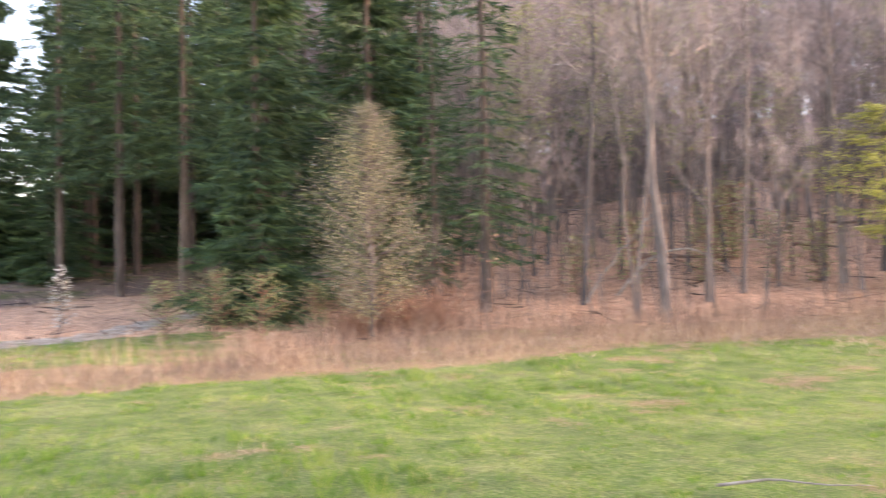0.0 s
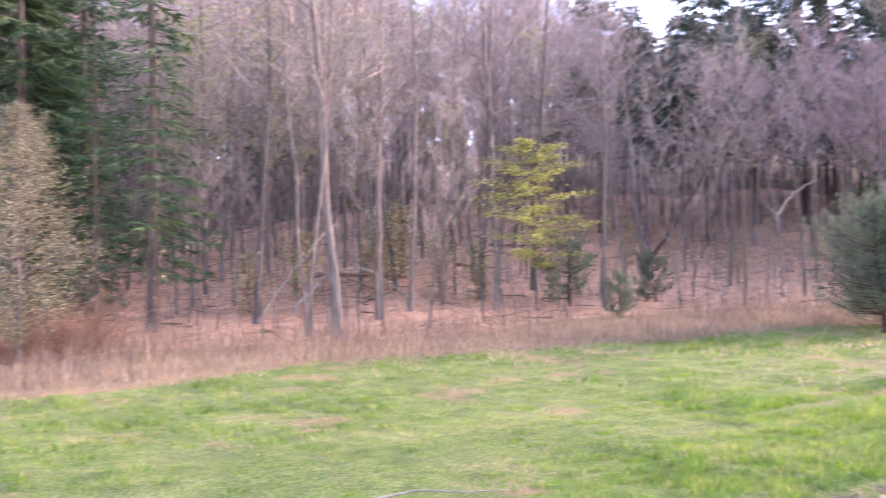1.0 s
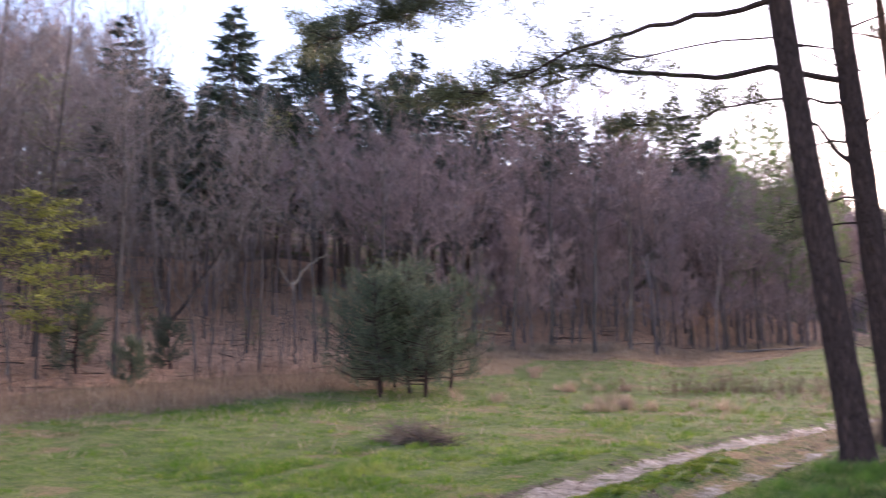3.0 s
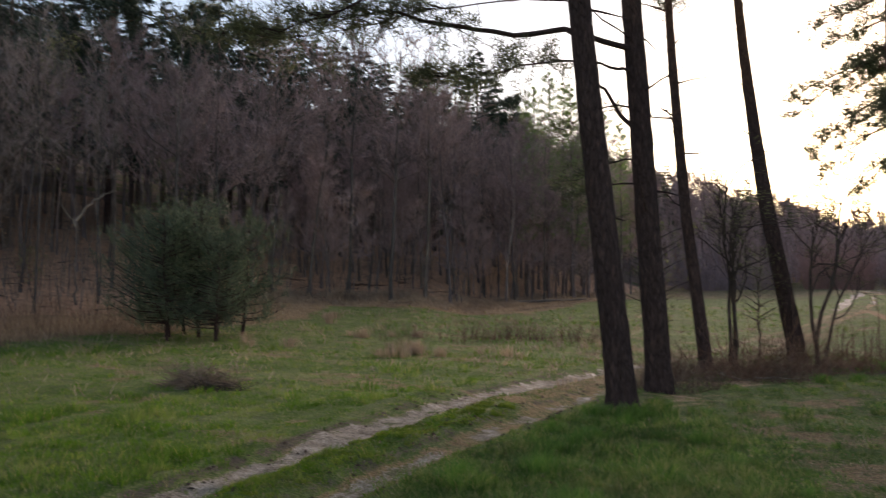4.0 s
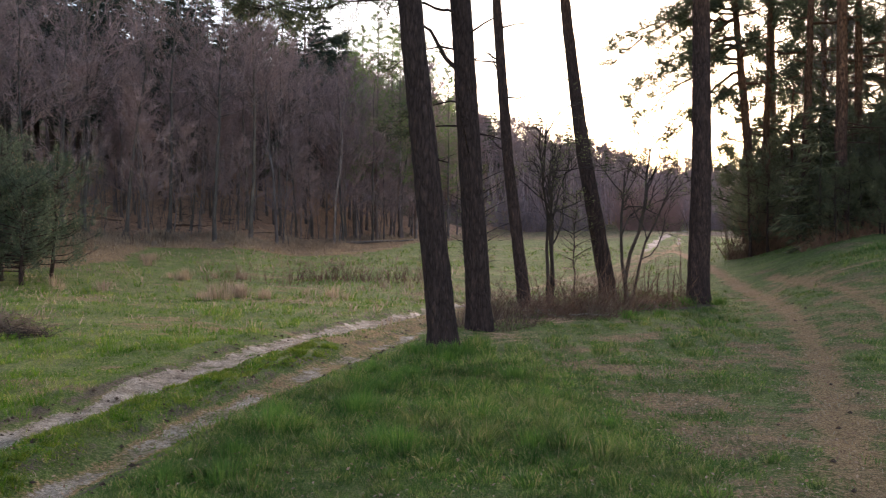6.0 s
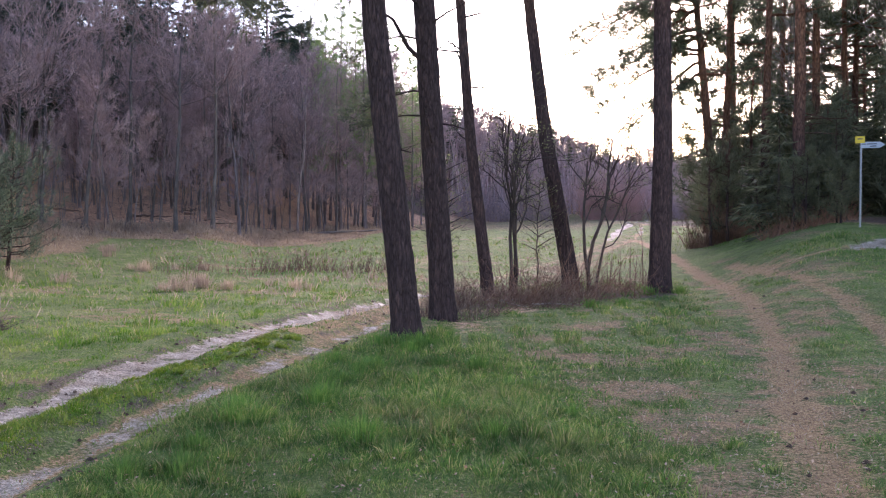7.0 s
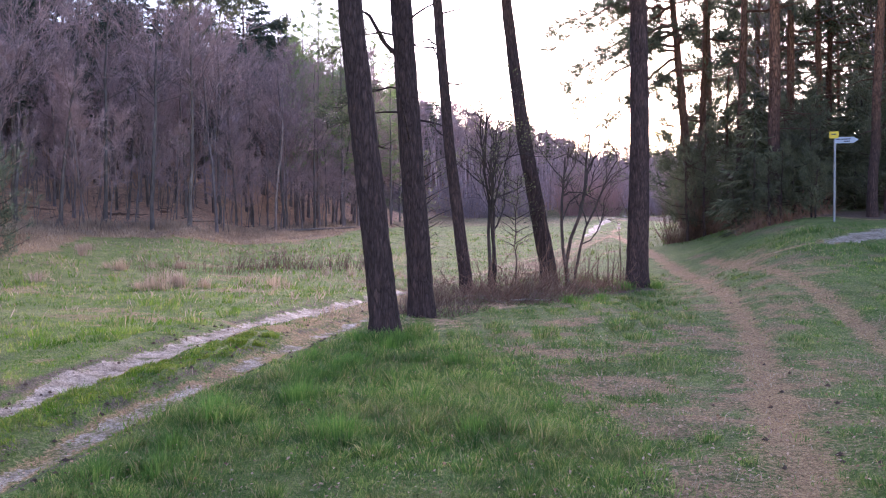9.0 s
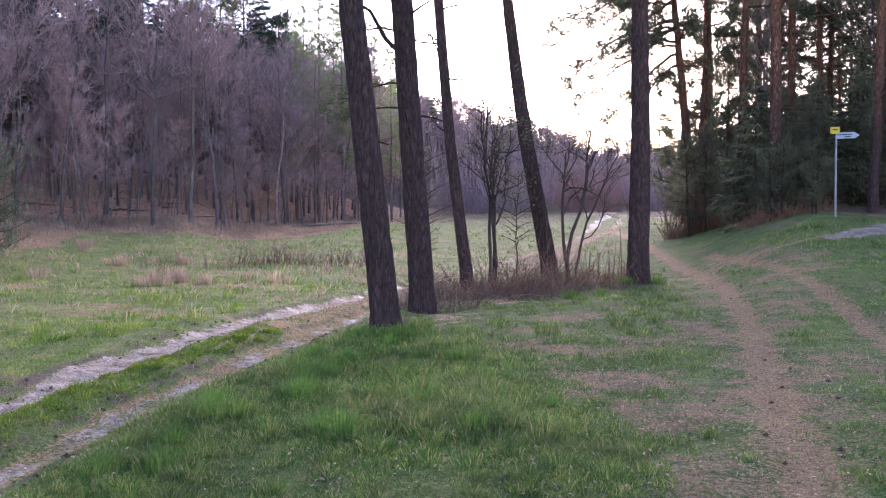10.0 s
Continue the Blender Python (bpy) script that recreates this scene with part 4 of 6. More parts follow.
def low_boughs_second(stem, crown, rng, on):
    """Twisted bough of the second pine that passes behind the first."""
    o = on(5.95)
    q = np.array([o, (-1.2, -0.9, 5.95), (-1.9, -1.85, 5.86), (-2.65, -2.5, 5.57), (-3.45, -2.7, 5.81), (-4.05, -2.85, 6.03), (-4.6, -3.0, 5.9), (-5.0, -3.2, 5.7)])
    pine_bough(stem, crown, rng, q, 0.06, 22, 0.9, 0.17, 26, 0.008)
    o = on(5.5)
    q = np.array([o, (-1.0, -0.8, 5.6), (-1.9, -1.6, 5.4), (-2.7, -2.1, 5.2), (-3.3, -2.5, 5.05)])
    pine_bough(stem, crown, rng, q, 0.03, 26, 0.8, 0.18, 30, 0.009)
    o = on(6.1)
    q = np.array([o, (-1.6, -1.5, 6.25), (-3.0, -2.3, 6.3), (-4.4, -3.0, 5.95), (-5.5, -3.5, 5.55), (-6.4, -3.8, 5.25)]) + rng.normal(size=(6, 3)) * 0.16
    q[0] = o
    pine_bough(stem, crown, rng, q, 0.018, 36, 0.8, 0.18, 30, 0.009)
    # living fork that bends back to the stem, and a dead hooked branch
    o = on(4.45)
    stem.tube([o, o + np.array([-0.35, 0.05, 0.35]), o + np.array([-0.62, 0.1, 0.85]), o + np.array([-0.85, 0.1, 1.0])], [0.05, 0.04, 0.03, 0.02], 7)
    o = on(4.7)
    stem.tube([o, o + np.array([0.45, -0.1, 0.15]), o + np.array([0.62, -0.1, -0.25]), o + np.array([0.7, -0.1, -0.75])], [0.022, 0.018, 0.014, 0.006], 5)
    for z in (3.6, 4.0, 4.9):
        o = on(z)
        q = [o, o + np.array([-0.4, 0.1, 0.12]), o + np.array([-0.85, 0.2, 0.0]), o + np.array([-1.3, 0.3, -0.22])] + rng.normal(size=(4, 3)) * np.array([[0], [0.05], [0.08], [0.12]])
        pine_bough(stem, crown, rng, q, 0.022, 9, 0.5, 0.15, 26, 0.007, 0.4)


def dead_side_twigs(stem, crown, rng, on):
    o = on(5.6)
    stem.tube([o, o + np.array([-0.35, 0, 0.25]), o + np.array([-0.6, 0, 0.1]), o + np.array([-0.85, 0, -0.6])], [0.02, 0.015, 0.01, 0.004], 5)


row_pine(11, (-0.82, 13.22), ((0, 0, 0), (4.85, -0.51, -0.09), (6.46, -0.65, -0.22)), ((0, 0.215), (2, 0.20), (5, 0.175), (8, 0.15)), 15.5, 8.3, low_boughs_first, 5)
row_pine(12, (-0.35, 15.9), ((0, 0, 0), (5.56, -0.36, -0.06), (9, -0.6, -0.1)), ((0, 0.225), (2, 0.21), (5.5, 0.185), (9, 0.15)), 16.5, 8.8, low_boughs_second, 12)
row_pine(13, (0.58, 20.69), ((0, 0, 0), (3.4, -0.42, 0), (6.72, -0.68, 0.01)), ((0, 0.15), (3, 0.125), (6.7, 0.105)), 13.5, 9.0, dead_side_twigs, 8)
row_pine(14, (2.87, 23.84), ((0, 0, 0), (4.09, -0.76, -0.03), (7.51, -1.18, 0.1)), ((0, 0.22), (4, 0.185), (7.5, 0.135)), 14.5, 9.5, dead_side_twigs, 6)
row_pine(15, (4.70, 21.80), ((0, 0, 0), (3.5, 0.06, 0), (7.0, 0.02, 0)), ((0, 0.265), (3, 0.235), (7, 0.195)), 16.5, 9.5, None, 7)

# ---- shrubs and brush among the pines ----
for seed, x, y, h, st, sp in ((21, 1.16, 21.7, 5.4, 3, 0.6), (23, 3.2, 22.6, 5.2, 3, 0.4)):
    s, tips = shrub(seed, h, st, sp, 66, 0.05)
    rng = np.random.default_rng(seed)
    e = thing("bare_shrub", x, y, floor_at(x, y) - 0.05, "leafless dark-stemmed shrub with a few first buds", "shrub", "shrubs between the pines")
    hang("stem", s, SHRUB_STEM, e)
    buds = Soup()
    pick = tips[rng.random(len(tips)) < 0.2]
    pick = np.concatenate([pick, pick + rng.normal(size=pick.shape) * 0.08])
    buds.leaves(pick, rng.normal(size=pick.shape), 0.042, rng)
    tagged(hang("foliage", buds, PALE_LEAF, e, "pale first leaves"), kind="stuff")


def brush_patch(name, seed, centre, rx, ry, n, tall, mat, label, upright=0.6, width=0.006, dome=0.0, skip=0.0):
    """Tangle of dry stalks and twigs over an oval."""
    rng = np.random.default_rng(seed)
    a, r = rng.uniform(0, 6.28, n), np.sqrt(rng.uniform(0, 1, n))
    x, y = centre[0] + np.cos(a) * r * rx, centre[1] + np.sin(a) * r * ry
    z = height(x, y) + dome * np.maximum(0, 1 - r ** 2) * rng.uniform(0.1, 1.0, n) - 0.02
    way = rng.normal(size=(n, 3)) * (1 - upright) * np.array([1, 1, 0.35]) + np.array([0, 0, upright])
    s = Soup()
    ln = tall * rng.uniform(0.2, 1.1, n) * (0.35 + 1.35 * soft_noise(x, y, 0.6, 61))
    s.spikes(np.stack([x, y, z], 1), way, ln, width)
    w = unit(way)
    k = rng.integers(0, n, n)
    b = np.stack([x, y, z], 1)[k] + w[k] * (ln[k] * rng.uniform(0.3, 0.9, n))[:, None]
    s.spikes(b, unit(w[k] + rng.normal(size=(n, 3)) * 0.6), ln[k] * 0.4, width * 0.6)
    return tagged(new(name, s.mesh(name, mat)), label, "brush", "", "stuff")


for seed, x, y, rx, ry, n, tall in ((31, 0.6, 19.2, 1.3, 1.1, 280, 1.0), (131, 1.9, 20.3, 1.3, 1.2, 330, 1.3), (132, 3.1, 21.2, 1.3, 0.9, 280, 1.0), (133, 4.0, 21.9, 0.9, 0.9, 160, 0.9), (134, 1.6, 18.6, 1.2, 0.8, 190, 0.6), (135, 0.2, 20.7, 1.0, 0.9, 170, 1.0)):
    brush_patch("dry_brush", seed, (x, y), rx, ry, n, tall, BRUSH, "dry reddish-brown bramble stalks between the pines", 0.5, 0.007)
for seed, x, y, rx, ry, n, tall in ((231, 0.9, 19.4, 1.5, 1.1, 200, 0.65), (232, 2.4, 20.4, 1.5, 1.0, 200, 0.6), (233, -0.1, 17.4, 0.9, 1.5, 240, 0.5)):
    brush_patch("dry_stalks", seed, (x, y), rx, ry, n, tall, VERGE, "rusty dry grass stalks among the brambles", 0.7, 0.007)
brush_patch("dry_brush", 32, (-0.1, 17.2), 0.9, 1.5, 240, 0.55, BRUSH, "dry brown stalks at the foot of a pine", 0.5)
brush_patch("dry_brush", 136, (-21.9, 3.3), 1.7, 1.5, 900, 1.3, BRUSH, "brown dry brush under the catkin tree", 0.6, 0.012)
brush_patch("dry_brush", 137, (9.6, 33.9), 1.3, 0.9, 500, 1.6, BRUSH, "reddish bare twigs at the foot of a pine", 0.7, 0.010)
brush_patch("dry_brush", 138, (10.9, 28.7), 1.6, 0.9, 420, 0.9, BRUSH, "reddish dry twigs under the young pines", 0.6, 0.010)
brush_patch("dry_stalks", 33, (3.8, 22.6), 1.3, 1.3, 34, 1.7, BRUSH, "upright dry stalks beside a pine", 0.95, 0.012)
brush_patch("dry_weeds", 34, (-4.6, 30.2), 2.6, 1.2, 330, 0.8, BRUSH, "brown dead weeds standing in the meadow", 0.75, 0.010)
brush_patch("dry_weeds", 35, (-7.4, 27.5), 2.4, 1.4, 150, 0.6, BRUSH, "sparse brown dead weeds in the meadow", 0.8, 0.008)
brush_patch("brush_heap", 36, (-7.85, 13.75), 0.62, 0.42, 560, 0.5, HEAP, "low heap of cut brown twigs on the grass", 0.12, 0.008, 0.46)
brush_patch("brush_heap", 39, (-7.45, 13.5), 0.55, 0.4, 200, 0.42, SHRUB_STEM, "dark twigs fallen beside the heap", 0.14, 0.007, 0.14)

budding = plant("leafing_shrub", leafy_tree(77, 3.5, 0.03, 1.0, 1.0, 900, 0.045, False), (SHRUB_STEM, PALE_LEAF), -0.55, 22.2, "slender shrub with sparse olive first leaves between the pines", "shrub", "shrubs between the pines", 0.05, 0.0, ("trunk", "crown"))
again(budding, 1.9, 23.2, 0.8, 2.0)

# fallen twigs in the brush under the pines
for seed, p, q in ((41, (0.2, 19.6), (1.3, 18.2)), (42, (1.4, 18.6), (2.5, 18.9)), (43, (-6.40, 2.95), (-6.1, 4.03)), (44, (0.6, 19.0), (2.4, 20.5))):
    rng = np.random.default_rng(seed)
    u = np.linspace(0, 1, 8)
    x, y = p[0] + (q[0] - p[0]) * u + rng.normal(size=8) * 0.02, p[1] + (q[1] - p[1]) * u + rng.normal(size=8) * 0.04
    s = Soup()
    s.tube(np.stack([x, y, height(x, y) + 0.05 + 0.02 * np.sin(u * 5)], 1), (0.013 if seed == 43 else 0.022) * (1 - 0.7 * u), 6, 0.1, rng)
    tagged(new("fallen_branch", s.mesh("fallen_branch", DEAD, True)), "grey fallen branch lying in the grass", "branch")

# ---- the bushy pine and the small pines at the wood's edge ----
plant("pine_bush", young_pine(51, 3.6, 2.3, 8, 3200, 0.15, 22), (PINE_BARK, BUSH_NEEDLE), -13.2, 23.2, "dense blue-green bushy pine of several stems on the meadow", "pine bush")
small = plant("small_pine", young_pine(52, 2.1, 1.0, 1, 230, 0.22, 26), (PINE_BARK, BUSH_NEEDLE), -22.1, 18.9, "small young pine at the edge of the wood", "pine", "small pines at the wood edge")
again(small, -22.1, 22.8, 0.75, 1.0)
again(small, -19.5, 18.6, 0.6, 2.0)

# ---- spruces at the left end of the wood ----
SPRUCE = (SPRUCE_BARK, SPRUCE_NEEDLE)
label = "tall dark green spruce with drooping boughs"
full = plant("spruce_tree", spruce_tree(61, 15.0, 3.0, 0.02, None, 1.7, 0.35, 1.3), SPRUCE, -27.9, 0.3, "full green spruce, branched almost to the ground", "tree", "spruces at the wood edge")
high = plant("spruce_tree", spruce_tree(62, 18.0, 2.6, 0.27, 0.17, 0.75, 0.35, 1.25), SPRUCE, -34.4, -4.3, "tall spruce with a bare grey lower stem", "tree", "spruces at the wood edge")
thin = plant("spruce_tree", spruce_tree(63, 14.5, 1.7, 0.12, 0.15, 0.55), SPRUCE, -23.5, 6.15, "thin dark spruce with sparse boughs", "tree", "spruces at the wood edge")
low = plant("spruce_tree", spruce_tree(68, 5.6, 2.0, 0.02, 0.06, 2.4, 0.3, 1.1), SPRUCE, -26.1, 0.3, "young dark spruce, branched to the ground", "tree", "spruces at the wood edge")
again(low, -38.6, -7.4, 0.7, 2.0)
again(low, -40.5, -9.8, 0.9, 4.0)
for t, x, y, s, a in ((high, -42.7, -6.3, 1.1, 1.0), (high, -41.9, -4.4, 1.0, 2.2), (full, -34.9, 5.0, 1.25, 0.7), (high, -33.0, -2.0, 1.0, 2.0),
                      (high, -37, 1.0, 1.05, 5.1), (full, -46, -12.5, 1.05, 3.0), (high, -47, 0.5, 1.1, 0.5), (thin, -24.6, 5.0, 0.65, 2.0), (full, -42.5, -10.6, 1.0, 4.4),
                      (full, -49, -6.5, 1.0, 2.5), (full, -43.5, -8.2, 0.6, 1.1), (full, -41.0, -7.4, 0.8, 5.1), (full, -46.5, -9.8, 0.68, 3.1), (high, -44.5, -6.9, 0.95, 4.0), (thin, -30.5, 6.0, 1.15, 3.3), (high, -55, 4, 1.1, 5.5), (full, -29.0, 3.9, 1.0, 1.4), (high, -52, -16, 1.1, 0.2), (high, -39.5, -2.0, 0.95, 0.8), (high, -45, -7.5, 1.0, 3.8), (high, -36.2, -6.6, 0.9, 2.9), (full, -47.5, -4.0, 1.1, 1.9), (high, -43.5, 2.0, 1.0, 4.9), (full, -52, -1.0, 1.1, 0.9), (full, -50.5, -12.5, 1.1, 5.0)):
    again(t, x, y, s, a)

# dark conifers above the broadleaf wood
sky_spruce = plant("spruce_tree", spruce_tree(64, 17.0, 3.9, 0.34, 0.2, 0.75, 0.28, 1.7), (SPRUCE_BARK, HILL_NEEDLE), -32.4, 38.1, label, "tree", "conifers on the hill")
sky_pine = plant("pine_tree", scots_pine(65, 17.0, 0.2, 0.45, 2.9, 30, 6, (0, 0), 14, 0.42, 0.035, 6), (PINE_BARK, HILL_NEEDLE), -34.2, 49.2, "dark pine on the wooded hill", "tree", "conifers on the hill")
CONIFER_TOPS = ((47, 46, 20.3), (44.6, 52, 17.5), (40.4, 48, 20.9), (37.6, 54, 18.6), (33.2, 58, 18.4), (31.8, 62, 17.6), (30.3, 59, 17.6), (28.6, 57, 19.0), (27.0, 62, 17.0), (25.5, 65, 16.4), (24.0, 62, 16.6),
                (22.6, 66, 16.0), (20.9, 64, 15.7), (19.6, 68, 15.5), (18.2, 70, 14.7), (16.8, 69, 14.0), (15.0, 71, 14.3), (13.7, 73, 14.7), (12.3, 71, 15.5), (11.2, 75, 13.8), (31.0, 66, 17.0), (29.5, 68, 17.2), (27.8, 67, 17.0), (26.3, 69, 16.6), (24.9, 70, 16.4), (23.3, 71, 16.0), (21.8, 71, 15.6), (20.3, 73, 15.2), (18.9, 74, 14.8))
for k, (az, d, el) in enumerate(CONIFER_TOPS):
    x, y = -math.sin(radians(az)) * d, math.cos(radians(az)) * d
    again(sky_spruce, x, y, (1.6 + d * math.tan(radians(el)) - floor_at(x, y)) / 17.0, k * 2.1)
for k, (az, d, el) in enumerate(((34.9, 55, 20.6), (29.4, 66, 17.6), (16.0, 74, 14.0), (10.2, 80, 12.6))):
    x, y = -math.sin(radians(az)) * d, math.cos(radians(az)) * d
    again(sky_pine, x, y, (1.6 + d * math.tan(radians(el)) - floor_at(x, y)) / 17.0, k * 2.1)

# ---- small trees in young leaf ----
plant("leafing_tree", leafy_tree(71, 5.4, 0.05, 1.3, 1.8, 5600, 0.095), (GREY_BARK, YELLOW_LEAF), -22.2, 17.6, "small tree with fresh yellow-green leaves in layers", "tree", "", 0.05, 0.0, ("trunk", "crown"), ("", "fresh yellow-green leaves"))
plant("catkin_tree", leafy_tree(72, 5.5, 0.06, 0.5, 2.2, 14000, 0.046, False, 0.6), (GREY_BARK, BUFF_LEAF), -20.8, 2.6, "small cone-shaped tree covered in buff catkins", "tree", "", 0.05, 0.0, ("trunk", "crown"), ("", "pale buff catkins"))
plant("blossom_bush", leafy_tree(73, 1.9, 0.03, 0.3, 0.5, 420, 0.06, False, 0.6), (GREY_BARK, BLOSSOM), -25.6, -4.9, "thin young bush in white blossom beside the path", "bush", "", 0.05, 0.0, ("trunk", "crown"), ("", "white blossom"))
leafing = plant("leafing_shrub", leafy_tree(74, 1.7, 0.03, 0.2, 0.7, 600, 0.07, False), (BRUSH, PALE_LEAF), -22.6, 0.2, "low shrub with pale new leaves at the verge", "shrub", "leafing shrubs", 0.05, 0.0, ("trunk", "crown"))
for x, y, s, a in ((-23.4, -0.9, 1.0, 1.0), (-21.9, 1.4, 0.8, 2.0), (-24.0, -2.1, 0.9, 3.0), (-24.6, 15.6, 1.2, 4.0), (-27, 26.4, 1.1, 0.6), (-23.8, 29.3, 0.9, 2.6), (-24.8, 13.3, 1.0, 5.0), (-32, 18, 1.2, 5.6), (-25.4, 11.2, 1.3, 0.7), (-26.2, 14.6, 1.5, 2.9), (-24.2, 16.8, 1.1, 3.7), (-28.0, 16.2, 1.6, 1.8), (-25.2, 9.4, 1.0, 4.4), (-23.4, 20.4, 0.9, 5.3)):
    again(leafing, x, y, s, a)
tall_leafing = plant("leafing_tree", leafy_tree(75, 11.0, 0.09, 4.0, 1.7, 1500, 0.10, False), (GREY_BARK, PALE_LEAF), -31.5, 12.6, "slender tree with the first pale leaves in the wood", "tree", "leafing trees in the wood", 0.05, 0.0, ("trunk", "crown"))
for x, y, s, a in ((-34, 15.6, 1.1, 1.0), (-29.2, 37.5, 1.0, 2.0), (-36.0, 10.5, 1.1, 3.5), (-20.6, 33.5, 0.55, 4.5), (-27.5, 11.9, 0.95, 1.5), (-26.6, 13.8, 0.85, 4.0), (-30.4, 15.2, 1.0, 5.2), (-25.2, 16.6, 0.6, 0.3), (-29.5, 9.6, 1.1, 2.2), (-32.5, 20.0, 1.15, 0.9), (-27.2, 8.4, 0.8, 3.0), (-28.6, 22.8, 0.9, 4.2)):
    again(tall_leafing, x, y, s, a)
larch = plant("larch_tree", leafy_tree(76, 17.0, 0.13, 4.5, 1.9, 10000, 0.085, False, 0.5), (PALE_BARK, LARCH_NEEDLE), -8.9, 65.5, "tall larch with a pale stem and fresh green needles", "tree", "larches at the wood edge")
for x, y, s, a in ((-7.4, 67.4, 0.95, 1.0), (-10.1, 63.2, 0.85, 2.0), (-6.5, 70.0, 0.9, 3.0), (-8.4, 69.5, 1.0, 4.0), (-5.6, 73.5, 0.9, 5.0), (-10.4, 67.6, 0.95, 5.5), (-4.4, 78, 0.9, 0.5), (-6.9, 74.5, 1.0, 1.5)):
    again(larch, x, y, s, a)

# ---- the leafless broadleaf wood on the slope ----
# low and far trees get paler bark and twigs: haze put into their colour
WOOD = (PALE_BARK, HAZE_TWIG)
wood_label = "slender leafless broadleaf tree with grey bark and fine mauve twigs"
kinds = []
spec = ((81, 15, 0.075, 0.40, 0.22, 30, 0.7, 9, 0.007, 0.45), (82, 13, 0.05, 0.36, 0.24, 26, 0.6, 9, 0.007, 0.45), (83, 16, 0.12, 0.36, 0.26, 30, 0.9, 9, 0.007, 0.45), (84, 10, 0.04, 0.26, 0.26, 24, 0.7, 9, 0.007, 0.45),
        (85, 13, 0.10, 0.44, 0.32, 26, 0.6, 12, 0.012, 0.6), (86, 12, 0.09, 0.40, 0.34, 26, 0.5, 12, 0.012, 0.6), (87, 14, 0.11, 0.46, 0.30, 26, 0.5, 12, 0.012, 0.6))
first_spots = ((-23.7, 8.95), (-20.5, 9.1), (-20.3, 9.75), (-20.9, 11.4), (-16.3, 43.6), (-12.1, 48.6), (-13.2, 47.3))
for (seed, h, r, first, spread, nb, lean, tw, fine, reach), (x, y) in zip(spec, first_spots):
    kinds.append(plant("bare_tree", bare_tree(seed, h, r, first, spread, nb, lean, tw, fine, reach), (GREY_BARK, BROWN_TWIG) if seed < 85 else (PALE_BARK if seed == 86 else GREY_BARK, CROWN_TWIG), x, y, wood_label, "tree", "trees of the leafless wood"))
rng = np.random.default_rng(9)
spots = list(first_spots) + [(-21.9, 10.5), (-21.3, 9.4), (-24.0, 17.5), (-22.3, 24.9), (-28.8, 34.9), (-14.35, 44.8), (-24.5, 17.2), (-22.2, 21.6), (-22.9, 13.4), (-23.6, 15.0), (-25.5, 20.2), (-24.2, 23.6), (-23.0, 27.8), (-21.4, 30.2), (-19, 40.3), (-17.8, 42.2), (-10.2, 55.2), (-8.8, 62), (-7.6, 68)]
for k, (x, y) in enumerate(spots[7:]):
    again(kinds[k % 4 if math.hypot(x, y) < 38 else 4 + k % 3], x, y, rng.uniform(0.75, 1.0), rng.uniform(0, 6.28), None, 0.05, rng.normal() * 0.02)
taken = np.array(spots)


low_kind = plant("bare_tree", bare_tree(88, 6.5, 0.06, 0.26, 0.36, 26, 0.8, 14, 0.011, 0.55), WOOD, -17.0, 43.0, "low leafless bushy tree at the wood edge", "tree", "low trees at the wood edge")
for k in range(24):
    az = rng.uniform(5, 27)
    edge = np.interp(az, (5.5, 6.2, 10.4, 13.9, 17.7, 20.4, 23.5, 27), (71, 68, 56, 51.5, 49, 48, 47, 44))
    d = edge + abs(rng.normal()) * 5.0
    again(low_kind, -math.sin(radians(az)) * d, math.cos(radians(az)) * d, rng.uniform(0.6, 1.15), rng.uniform(0, 6.28))


for az, d, sc in ((5.7, 72, 0.8), (6.1, 69.5, 1.0), (7.3, 65, 1.1), (7.6, 66, 0.7), (8.8, 62, 1.15), (9.0, 64.5, 0.8), (10.1, 58.5, 1.05), (6.7, 74, 1.3), (8.0, 70, 1.35), (9.7, 66, 1.25), (10.9, 61, 1.15), (7.1, 79, 1.5), (9.2, 74, 1.5), (10.4, 70, 1.5), (5.2, 82, 1.4)):
    again(low_kind, -math.sin(radians(az)) * d, math.cos(radians(az)) * d, sc, az * 7)


def skyline_size(az, d, x, y, h, cap=90.0):
    """Trees stand as tall as the edge of the sky asks for, within what such trees reach."""
    el = np.interp(az, (-16, -11.5, -7.3, -2.4, 2, 6, 12, 17, 22, 28, 34, 40, 48, 80), (3.6, 4.7, 6.1, 7.8, 8.6, 10.0, 12.0, 12.6, 13.2, 14.2, 15.5, 17.0, 19.0, 20.0))
    el = min(el, cap)
    return float(np.clip((1.6 + d * math.tan(radians(el)) - floor_at(x, y)) / h, 0.5, 1.45))


